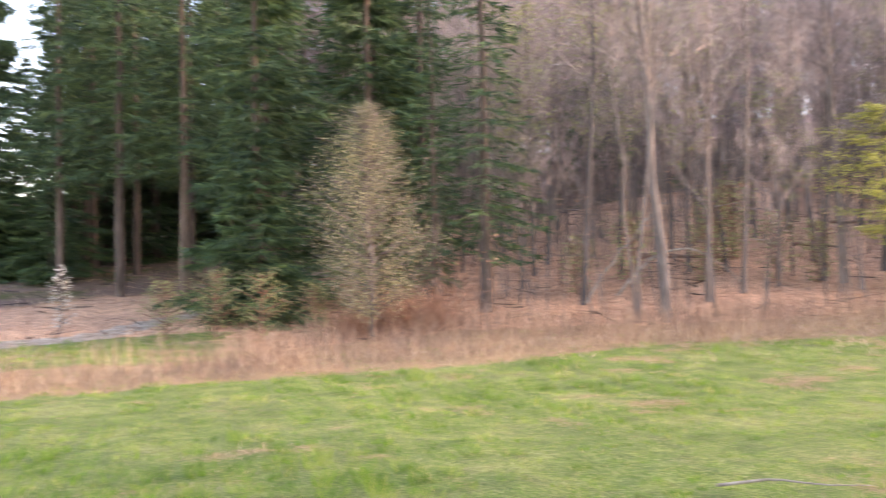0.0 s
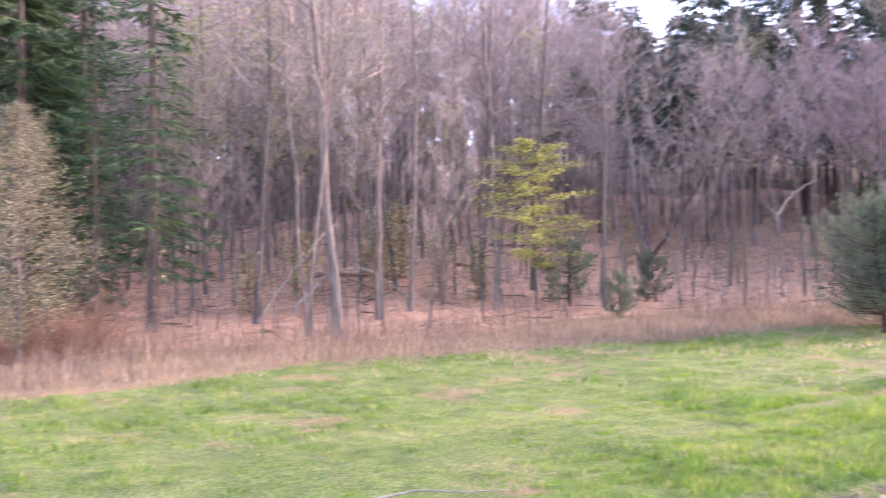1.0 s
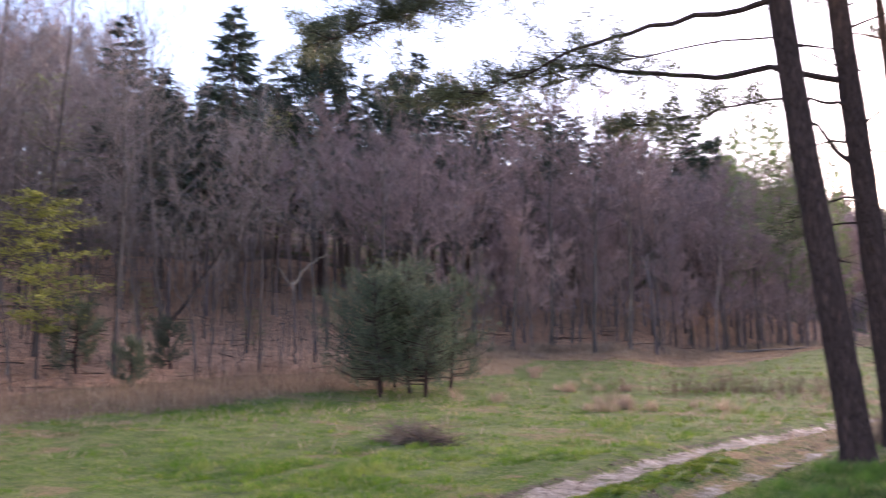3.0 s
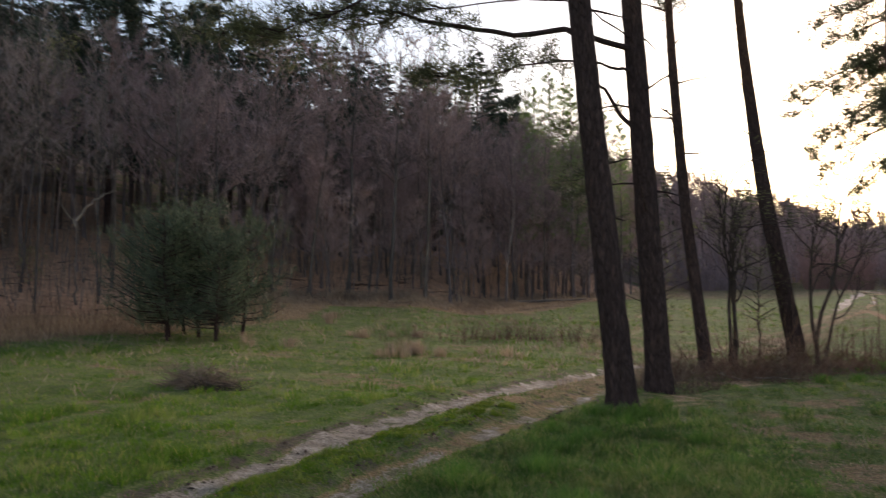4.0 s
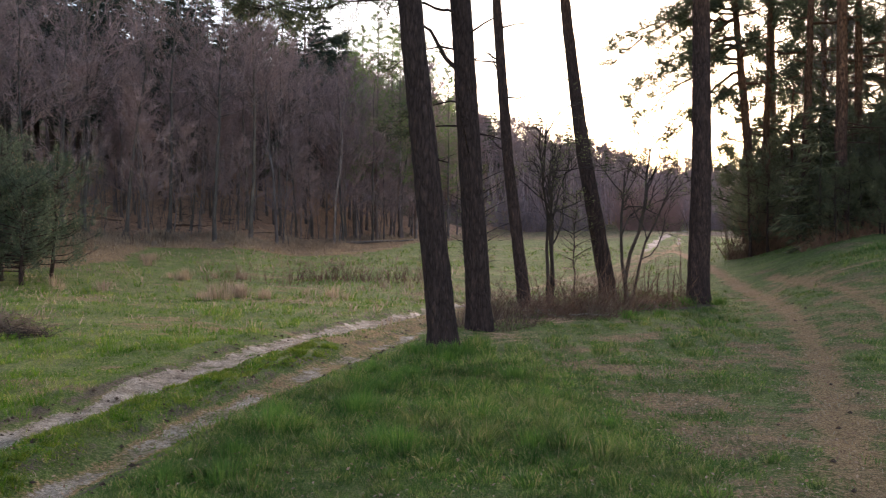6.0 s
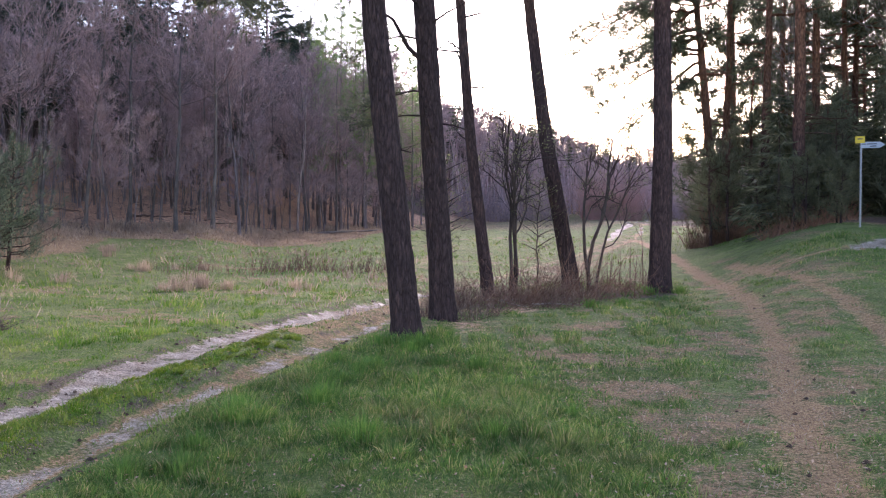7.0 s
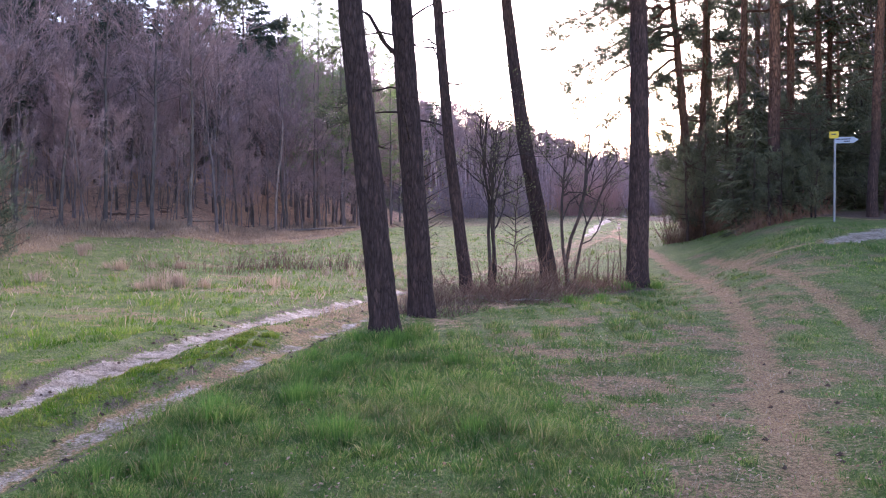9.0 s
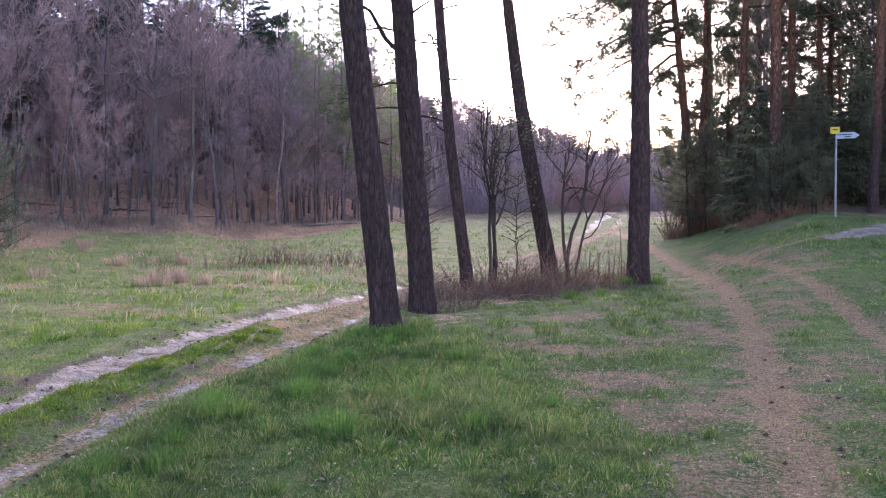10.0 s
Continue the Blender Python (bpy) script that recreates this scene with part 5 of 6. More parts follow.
placed, behind, dark_wood, tries = 0, [], [], 0
while tries < 9000:
    tries += 1
    az, d = radians(rng.uniform(4, 88)), math.sqrt(rng.uniform(22 ** 2, 92 ** 2))
    x, y = -math.sin(az) * d, math.cos(az) * d
    s = np.interp(y, EDGE_Y, EDGE_X) - x
    if s < np.interp(y, VERGE_Y, VERGE_W) - 0.3 or (y < 6.5 and x > -50) or away(np.array([x]), np.array([y]), WOOD_PATH)[0] < 1.3:
        continue
    gap = 1.35 + 0.012 * d if math.degrees(az) < 46 else 1.0 + 0.012 * d
    if np.min(np.hypot(taken[:, 0] - x, taken[:, 1] - y)) < gap:
        continue
    taken = np.vstack([taken, (x, y)])
    if (47 < math.degrees(az) < 55 and d < 29) or (79 < math.degrees(az) and d < 34):
        continue
    size = skyline_size(math.degrees(az), d, x, y, 13.0) * rng.uniform(0.72, 1.0)
    deep = s - np.interp(y, VERGE_Y, VERGE_W) > 11.0 and 11 < math.degrees(az) < 46
    if deep and len(dark_wood) < 130:
        dark_wood.append((x, y, skyline_size(math.degrees(az), d, x, y, 16.0) * rng.uniform(0.72, 0.95)))
    elif placed < 275 and d < 70 and not deep:
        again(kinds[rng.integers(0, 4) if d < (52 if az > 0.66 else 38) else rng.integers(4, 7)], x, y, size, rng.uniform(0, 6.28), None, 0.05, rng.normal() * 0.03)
        placed += 1
    elif len(behind) < 110:
        behind.append((x, y, skyline_size(math.degrees(az), d, x, y, 14.0, 14.0) * rng.uniform(0.8, 1.0)))


def far_trees(name, seeds, spots, mats, label):
    """Trees too far off to count: stems and crowns in one mesh each."""
    for which, mat in enumerate(mats):
        s = Soup()
        for sd_, (x, y, size) in zip(seeds, spots):
            src = FAR_SOURCE[sd_ % len(FAR_SOURCE)][which]
            a = sd_ * 1.7
            c, n = math.cos(a), math.sin(a)
            v = np.concatenate(src.v) @ np.array([[c, n, 0], [-n, c, 0], [0, 0, 1]]) * size + np.array([x, y, floor_at(x, y) - 0.1])
            s.add(v, np.concatenate(src.f))
        tagged(new(name + ("_stems" if which == 0 else "_crowns"), s.mesh(name, mat)), label, "woodland", "", "stuff")


FAR_SOURCE = [bare_tree(91, 14, 0.12, 0.3, 0.26, 18, 0.5, 9, 0.05, 1.5, 4), bare_tree(92, 13, 0.1, 0.22, 0.28, 18, 0.5, 9, 0.05, 1.5, 4), bare_tree(93, 15, 0.12, 0.3, 0.26, 18, 0.5, 9, 0.05, 1.5, 4)]
for k in range(44):
    az, d = rng.uniform(2, 14), rng.uniform(72, 104)
    x, y = -math.sin(radians(az)) * d, math.cos(radians(az)) * d
    if x < np.interp(y, EDGE_Y, EDGE_X) - 1.0:
        behind.append((x, y, skyline_size(az, d, x, y, 14.0) * rng.uniform(0.6, 0.95)))
for k in range(40):
    az, d = rng.uniform(14, 84), rng.uniform(96, 155)
    x, y = -math.sin(radians(az)) * d, math.cos(radians(az)) * d
    if az > 44:
        behind.append((x, y, skyline_size(az, d, x, y, 14.0, 14.0) * rng.uniform(0.85, 1.05)))
far_trees("hill_wood", range(len(behind)), behind, WOOD, "leafless trees deep in the hillside wood")

rng = np.random.default_rng(152)
slope = []
for k in range(28):
    az, d = rng.uniform(43, 68), rng.uniform(60, 96)
    x, y = -math.sin(radians(az)) * d, math.cos(radians(az)) * d
    slope.append((x, y, skyline_size(az, d, x, y, 14.0, 13.0) * rng.uniform(0.7, 1.0)))
far_trees("slope_wood", range(len(slope)), slope, (GREY_BARK, BROWN_TWIG), "leafless trees behind the front of the wood")
FAR_SOURCE = [spruce_tree(k, 16, 2.5, 0.42, 0.15, 0.3, 0.35, 2.4) for k in (196, 197)]
far_trees("conifer_wood", range(len(dark_wood)), dark_wood, (PALE_BARK, HILL_NEEDLE), "dark conifers with bare stems behind the leafless trees")
FAR_SOURCE = [spruce_tree(99, 16, 3.2, 0.3, 0.16, 0.32, 0.35, 2.5)]
slope = []
for k in range(40):
    az, d = 11 + 31 * rng.random() ** 1.4, rng.uniform(72, 98)
    x, y = -math.sin(radians(az)) * d, math.cos(radians(az)) * d
    el = np.interp(az, (11, 17, 24, 30, 40, 56), (12.4, 13.4, 15.2, 16.6, 17.6, 15.5)) * rng.uniform(0.9, 1.0)
    slope.append((x, y, (1.6 + d * math.tan(radians(el)) - floor_at(x, y)) / 16.0))
far_trees("slope_conifers", range(len(slope)), slope, (SPRUCE_BARK, HILL_NEEDLE), "dark spruces behind the crest of the wooded hill")
rng = np.random.default_rng(151)
n = 3000
a, d = np.radians(rng.uniform(8, 90, n)), rng.uniform(105, 158, n)
x, y = -np.sin(a) * d, np.cos(a) * d
s = Soup()
s.spikes(np.stack([x, y, height(x, y) - 0.1], 1), rng.normal(size=(n, 3)) * np.array([0.35, 0.35, 0]) + np.array([0, 0, 1.0]), rng.uniform(3, 9, n), 0.11)
tagged(new("crest_thicket", s.mesh("crest_thicket", HAZE_TWIG)), "dense leafless thicket along the crest of the hill", "thicket", "", "stuff")

# ---- wood at the far end of the meadow and on the ridge behind it ----
rng = np.random.default_rng(10)
spots = []
for k in range(150):
    az, d = rng.uniform(-18, 10), rng.uniform(104, 150)
    x, y = -math.sin(radians(az)) * d, math.cos(radians(az)) * d
    spots.append((x, y, skyline_size(az, d, x, y, 14.0) * rng.uniform(0.6, 0.85)))
n = 5200
a, d = rng.uniform(-19, 11, n), rng.uniform(106, 158, n)
x, y = -np.sin(np.radians(a)) * d, np.cos(np.radians(a)) * d
top = np.clip(1.6 + d * np.tan(np.radians(np.interp(a, (-16, -11.5, -7.3, -2.4, 2, 6, 12), (3.6, 4.7, 6.1, 7.8, 8.6, 10.0, 12.0)))) - height(x, y), 7.0, 20.0)
s = Soup()
s.spikes(np.stack([x, y, height(x, y) - 0.1], 1), rng.normal(size=(n, 3)) * np.array([0.16, 0.16, 0]) + np.array([0, 0, 1.0]), top * rng.uniform(0.35, 0.86, n), 0.16)
tagged(new("far_thicket", s.mesh("far_thicket", HAZE_TWIG)), "dense leafless stems of the far wood", "thicket", "", "stuff")
FAR_SOURCE = [bare_tree(k, 14, 0.14, 0.2, 0.32, 18, 0.5, 11, 0.085, 1.3, 4) for k in (191, 192, 193)]
far_trees("far_wood", range(len(spots)), spots, WOOD, "hazy leafless wood at the far end of the meadow")
FAR_SOURCE = [spruce_tree(k, 16, 2.9, 0.12, 0.16, 0.2, 0.35, 2.8) for k in (94, 95)]
spots = []
for k in range(70):
    az, d = rng.uniform(-18, 10), rng.uniform(112, 160)
    x, y = -math.sin(radians(az)) * d, math.cos(radians(az)) * d
    spots.append((x, y, skyline_size(az, d, x, y, 16.0) * rng.uniform(0.85, 1.1)))
far_trees("far_conifers", range(len(spots)), spots, (PINE_BARK, PINE_NEEDLE), "dark conifers on the far ridge")
spots = []
for k in range(38):
    az, d = radians(rng.uniform(66, 99)), rng.uniform(46, 80)
    spots.append((-math.sin(az) * d, math.cos(az) * d, rng.uniform(0.8, 1.1)))
FAR_SOURCE = [FAR_SOURCE[1], bare_tree(97, 14, 0.12, 0.25, 0.26, 18, 0.5, 10, 0.03, 1.3, 4)]
spots += [(-math.sin(radians(a)) * d, math.cos(radians(a)) * d, 1.1) for a, d in ((98, 52), (97, 57), (95, 50), (93, 55), (91, 51), (89, 56), (107, 56), (110, 52), (95, 56), (76, 56), (79, 60), (73, 62), (96, 60), (97, 64))]
far_trees("back_wood", range(0, 98, 2), spots, SPRUCE, "dark spruces deep in the wood")
brush_patch("reddish_thicket", 96, (15.8, 97), 3.2, 2.0, 1300, 4.6, RED_TWIG, "reddish leafless thicket at the far end of the meadow", 0.75, 0.03)
brush_patch("grey_thicket", 97, (28, 99), 8.0, 2.5, 1100, 4.2, HAZE_TWIG, "grey leafless thicket at the far end of the meadow", 0.75, 0.03)
brush_patch("grey_thicket", 98, (2, 103), 10.0, 2.5, 1100, 4.0, HAZE_TWIG, "grey leafless thicket at the far end of the meadow", 0.75, 0.03)

rng = np.random.default_rng(153)
spots = [(math.sin(radians(a)) * d, math.cos(radians(a)) * d, rng.uniform(0.85, 1.15)) for a, d in zip(rng.uniform(23, 34, 12), rng.uniform(56, 78, 12))]
FAR_SOURCE = FAR_SOURCE[:1]
far_trees("stand_depth", range(len(spots)), spots, (STAND_BARK, PINE_NEEDLE), "dark conifers deep in the stand on the bank")

# ---- the pine stand on the bank ----
STAND = (STAND_BARK, PINE_NEEDLE)
stand_label = "tall straight pine of the dark stand with orange upper bark"
sp1 = plant("pine_tree", scots_pine(101, 18, 0.20, 0.36, 2.6, 30, 22, (-1.6, 0.3), 12, 0.4, 0.022, 6), STAND, 9.7, 34.7, stand_label, "tree", "pines of the stand")
sp2 = plant("pine_tree", scots_pine(102, 19, 0.17, 0.42, 2.3, 28, 24, (0.2, 0.1), 12, 0.4, 0.022, 6), STAND, 10.5, 36.9, stand_label, "tree", "pines of the stand")
sp3 = plant("pine_tree", scots_pine(103, 18, 0.21, 0.5, 2.2, 26, 30, (-0.1, 0.1), 12, 0.4, 0.022, 6), STAND, 10.7, 29.1, stand_label, "tree", "pines of the stand")
sp4 = plant("pine_tree", scots_pine(107, 16, 0.15, 0.42, 2.5, 22, 14, (0.1, 0.1), 11, 0.45, 0.03, 5), STAND, 16.2, 38.0, stand_label, "tree", "pines of the stand")
rng = np.random.default_rng(104)
stem, crown = Soup(), Soup()
for z, reach, end in ((11.5, 4.6, 10.3), (10.6, 4.0, 9.3), (9.7, 5.3, 7.0), (8.9, 3.4, 7.9), (8.2, 4.0, 6.1), (7.3, 2.7, 6.4), (6.6, 2.1, 4.9), (9.2, 2.4, 8.6), (7.8, 1.8, 6.9), (10.0, 5.4, 7.6), (9.0, 4.8, 5.6), (8.0, 4.4, 4.7), (7.0, 3.2, 4.2)):
    o = np.array([-1.6 * z / 18, 0.3 * z / 18, z])
    e = np.array([-reach + o[0] * 0.3, rng.uniform(-1.8, 0.8), end])
    u = np.linspace(0, 1, 6)[:, None]
    q = o * (1 - u) + e * u + np.array([0, 0, 1.0]) * (0.45 * np.sin(np.pi * u * 0.9)) + rng.normal(size=(6, 3)) * 0.10 * np.minimum(1, u * 3)
    pine_bough(stem, crown, rng, q, 0.07, 40, 0.95, 0.21, 18, 0.014, 0.25)
hang("bough", stem, STAND_BARK, sp1, "long side boughs", True)
hang("foliage", crown, PINE_NEEDLE, sp1, "dark green needle brushes")
fixed = [(10.6, 32.4), (12.9, 33.6), (14.7, 35.0), (12.9, 27.1), (15.5, 29.5), (11.6, 40.5), (13.2, 44.5), (14.8, 40), (17.5, 33), (19, 39.5), (16, 46), (20.5, 30), (15.4, 25.6), (19, 26.6)]
for x, y in ((16.6, 33.8), (18.6, 31.2), (20.6, 34.8), (18.0, 28.4)):
    again(sp4, x, y, rng.uniform(0.9, 1.1), rng.uniform(0, 6.28))
for k, (x, y) in enumerate(fixed):
    again((sp2, sp3, sp2)[k % 3], x, y, rng.uniform(0.85, 1.05), rng.uniform(0, 6.28))
spots = fixed + [(9.7, 34.7), (10.5, 36.9), (10.7, 29.1)]
for k in range(400):
    x, y = rng.uniform(11, 42), rng.uniform(14, 72)
    if x < np.interp(y, (14, 24, 30, 50, 72), (17, 15.5, 11.5, 14, 20)) or min(math.hypot(x - a, y - b) for a, b in spots) < 2.9 or len(spots) > 44:
        continue
    spots.append((x, y))
    again((sp4, sp4, sp2, sp4, sp3)[len(spots) % 5], x, y, rng.uniform(0.8, 1.05), rng.uniform(0, 6.28))
dark = plant("spruce_tree", spruce_tree(108, 7.8, 2.2, 0.04, 0.10, 0.75, 0.3, 1.6), (SPRUCE_BARK, STAND_NEEDLE), 15.2, 39.6, "dark spruce deep among the pines", "tree", "spruces in the stand")
for k, (x, y, s) in enumerate(((17.4, 41.5, 0.9), (22, 40, 1.0), (24, 35.5, 0.9), (27, 38, 1.1), (25, 43, 1.1), (19, 45.5, 1.0), (30, 35, 1.1), (29, 44, 1.2), (33, 40, 1.2))):
    again(dark, x, y, s * 0.85, k * 1.9)
for k, (x, y, s) in enumerate(((12.4, 35.2, 0.6), (14.2, 37.4, 0.75), (16.0, 33.0, 0.7), (17.8, 36.4, 0.8), (19.6, 33.4, 0.8), (16.6, 30.2, 0.65), (19.4, 28.6, 0.7), (21.8, 31.0, 0.85), (22.6, 36.2, 0.9), (24.6, 31.8, 0.9), (26.4, 35.0, 1.0), (22.8, 27.4, 0.75), (26.0, 28.6, 0.85), (15.2, 41.0, 0.8), (20.4, 39.4, 0.95), (28.4, 31.6, 1.0))):
    again(kinds[k % 4], x, y, s, k * 2.3)
again(dark, 14.2, 31.0, 0.45, 1.0)
again(dark, 15.0, 32.8, 0.6, 3.0)
again(dark, 13.6, 29.8, 0.33, 5.0)
sp5 = plant("pine_tree", scots_pine(109, 8.0, 0.10, 0.2, 1.9, 26, 4, (0.1, 0.0), 12, 0.36, 0.024, 4), STAND, 12.3, 39.2, "slender dark pine, branched low, within the stand", "tree", "pines of the stand")
for k, (x, y, s) in enumerate(((13.6, 41.4, 0.95), (12.6, 47.5, 1.0), (17.0, 48.0, 1.1))):
    again(sp5, x, y, s, k * 1.7)
young = plant("young_spruce", spruce_tree(105, 4.6, 1.5, 0.03, 0.05, 1.0, 0.25), (SPRUCE_BARK, STAND_NEEDLE), 10.2, 29.6, "young dark spruce under the pines", "tree", "young spruces under the pines")
young_p = plant("young_pine", young_pine(106, 4.0, 1.5, 2, 420, 0.34, 14), (STAND_BARK, STAND_NEEDLE), 9.6, 33.0, "bushy young pine at the edge of the stand", "tree", "young pines under the stand")
for k, (x, y, s) in enumerate(((10.6, 28.2, 0.9), (11.2, 27.4, 0.8), (10.2, 31.8, 0.9), (10.8, 30.4, 1.0), (11.8, 29.0, 1.2), (12.6, 30.5, 1.3), (13.6, 28.6, 1.3), (11.4, 33.0, 1.3), (9.9, 36.2, 1.1), (14.6, 31.6, 1.5),
                               (15.6, 27.6, 1.2), (16.8, 30.6, 1.5), (13.3, 36.0, 1.5), (18.5, 28.4, 1.5), (10.9, 38.6, 1.2), (17.2, 35.2, 1.6), (20, 33, 1.7), (22, 29, 1.6), (19.5, 24.2, 1.2), (17.6, 26.4, 1.1), (12.2, 42.2, 1.2), (10.9, 32.6, 1.25), (11.9, 31.4, 1.45), (12.9, 32.4, 1.6), (10.9, 34.9, 1.1))):
    again(young if k in (5, 9, 13) else young_p, x, y, s * (0.68 if x < 13 else 0.8), k * 1.3)

# ---- leaning and fallen trunks ----
def log_between(name, seed, p, q, r, mat, label, arch=0.0, twigs=0):
    rng = np.random.default_rng(seed)
    u = np.linspace(0, 1, 12)[:, None]
    pts = np.asarray(p) * (1 - u) + np.asarray(q) * u + rng.normal(size=(12, 3)) * 0.03 + np.array([0, 0, 1.0]) * arch * np.sin(np.pi * u)
    s = Soup()
    s.tube(pts, r * (1 - 0.7 * u[:, 0]), 8, 0.08, rng)
    if twigs:
        k = rng.integers(4, 12, twigs)
        s.spikes(pts[k], unit(rng.normal(size=(twigs, 3)) + unit(np.asarray(q) - np.asarray(p))), rng.uniform(0.3, 1.2, twigs), 0.012)
    return tagged(new(name, s.mesh(name, mat, True)), label, "dead tree")


log_between("leaning_dead_tree", 111, (-26.6, 27.1, floor_at(-26.6, 27.1)), (-23.4, 29.8, 8.7), 0.1, SHRUB_STEM, "dark dead tree leaning among the trunks", 0.0, 6)
log_between("bent_dead_tree", 113, (-20.25, 27.2, floor_at(-20.25, 27.2)), (-20.3, 27.2, 4.35), 0.05, GREY_BARK, "broken pale dead tree with a bent top")
log_between("bent_branch", 114, (-20.3, 27.2, 4.2), (-19.2, 27.9, 5.25), 0.045, DEAD, "pale arched dead branch on a broken tree", 0.25)
log_between("bent_branch", 119, (-20.25, 27.2, 3.9), (-21.0, 26.8, 4.9), 0.028, DEAD, "pale bent side branch on a broken tree", 0.2)
log_between("fallen_log", 115, (-29.9, 13.8, floor_at(-29.9, 13.8) + 0.12), (-27.7, 16.3, floor_at(-27.7, 16.3) + 0.14), 0.1, BRUSH, "dark fallen log on the leafy slope")
log_between("fallen_log", 116, (-10.4, 56.0, floor_at(-10.4, 56.0) + 0.12), (-5.9, 65.7, floor_at(-5.9, 65.7) + 0.1), 0.12, GREY_BARK, "long fallen trunk along the wood edge")
log_between("arched_dead_branch", 117, (-24.5, 10.3, floor_at(-24.5, 10.3)), (-23.2, 13.8, floor_at(-23.2, 13.8)), 0.05, DEAD, "arched grey dead branch at the wood edge", 1.3)
log_between("fallen_dead_tree", 118, (-23.6, 9.0, floor_at(-23.6, 9.0) + 0.05), (-22.6, 10.9, 3.6), 0.045, DEAD, "pale dead tree fallen against the trunks", 0.2, 8)
for k, (x, y) in enumerate(((-17.5, 47.5), (-21, 44), (-15.5, 50), (-24, 41.5), (-30, 20), (-33, 24))):
    log_between("fallen_log", 120 + k, (x, y, floor_at(x, y) + 0.08), (x + 1.6, y + 1.4, floor_at(x + 1.6, y + 1.4) + 0.08), 0.07, BRUSH, "dark fallen branch on the leafy slope")


# ---- signpost on the bank ----
def box(w, d, h, at=(0, 0, 0)):
    bm = bmesh.new()
    bmesh.ops.create_cube(bm, size=1.0, matrix=Matrix.Translation(at) @ Matrix.Diagonal((w, d, h, 1)))
    bmesh.ops.bevel(bm, geom=bm.edges[:], offset=min(w, d, h) * 0.15, segments=1, affect="EDGES")
    return bm


def arrow_plate(w, h, tip, t):
    bm = bmesh.new()
    pts = [(0, -h / 2), (w - tip, -h / 2), (w, 0), (w - tip, h / 2), (0, h / 2)]
    f = bm.faces.new([bm.verts.new((x, 0, z)) for x, z in pts])
    r = bmesh.ops.extrude_face_region(bm, geom=[f])
    bmesh.ops.translate(bm, verts=[v for v in r["geom"] if isinstance(v, bmesh.types.BMVert)], vec=(0, t, 0))
    bmesh.ops.recalc_face_normals(bm, faces=bm.faces)
    return bm


sx, sy = 10.96, 25.27
sign = thing("signpost", sx, sy, floor_at(sx, sy), "thin grey signpost with a white arrow board and yellow plate", "signpost")
sign.rotation_euler = (0, 0, radians(-20))
bm = bmesh.new()
bmesh.ops.create_cone(bm, cap_ends=True, segments=12, radius1=0.03, radius2=0.03, depth=2.75, matrix=Matrix.Translation((0, 0, 1.125)))
part("post", bm, POST_PAINT, sign)
board = part("arrow_board", arrow_plate(0.60, 0.17, 0.13, 0.012), WHITE_PLATE, sign, "white arrow board")
board.location = (0.0, -0.045, 2.27)
for k, (w, x, z) in enumerate(((0.10, 0.07, 0.025), (0.26, 0.27, 0.025), (0.16, 0.30, -0.035))):
    part("lettering", box(w, 0.004, 0.028, (x, -0.003, z)), DARK_INK, board, "dark lettering bar")
plate = part("yellow_plate", box(0.24, 0.012, 0.19), YELLOW_PLATE, sign, "small yellow plate")
plate.location = (-0.03, -0.045, 2.42)
part("lettering", box(0.13, 0.004, 0.03, (0, -0.008, 0.02)), DARK_INK, plate, "dark lettering bar")
for z in (2.24, 2.43):
    part("clamp", box(0.075, 0.075, 0.03, (0, 0, z)), POST_PAINT, sign)


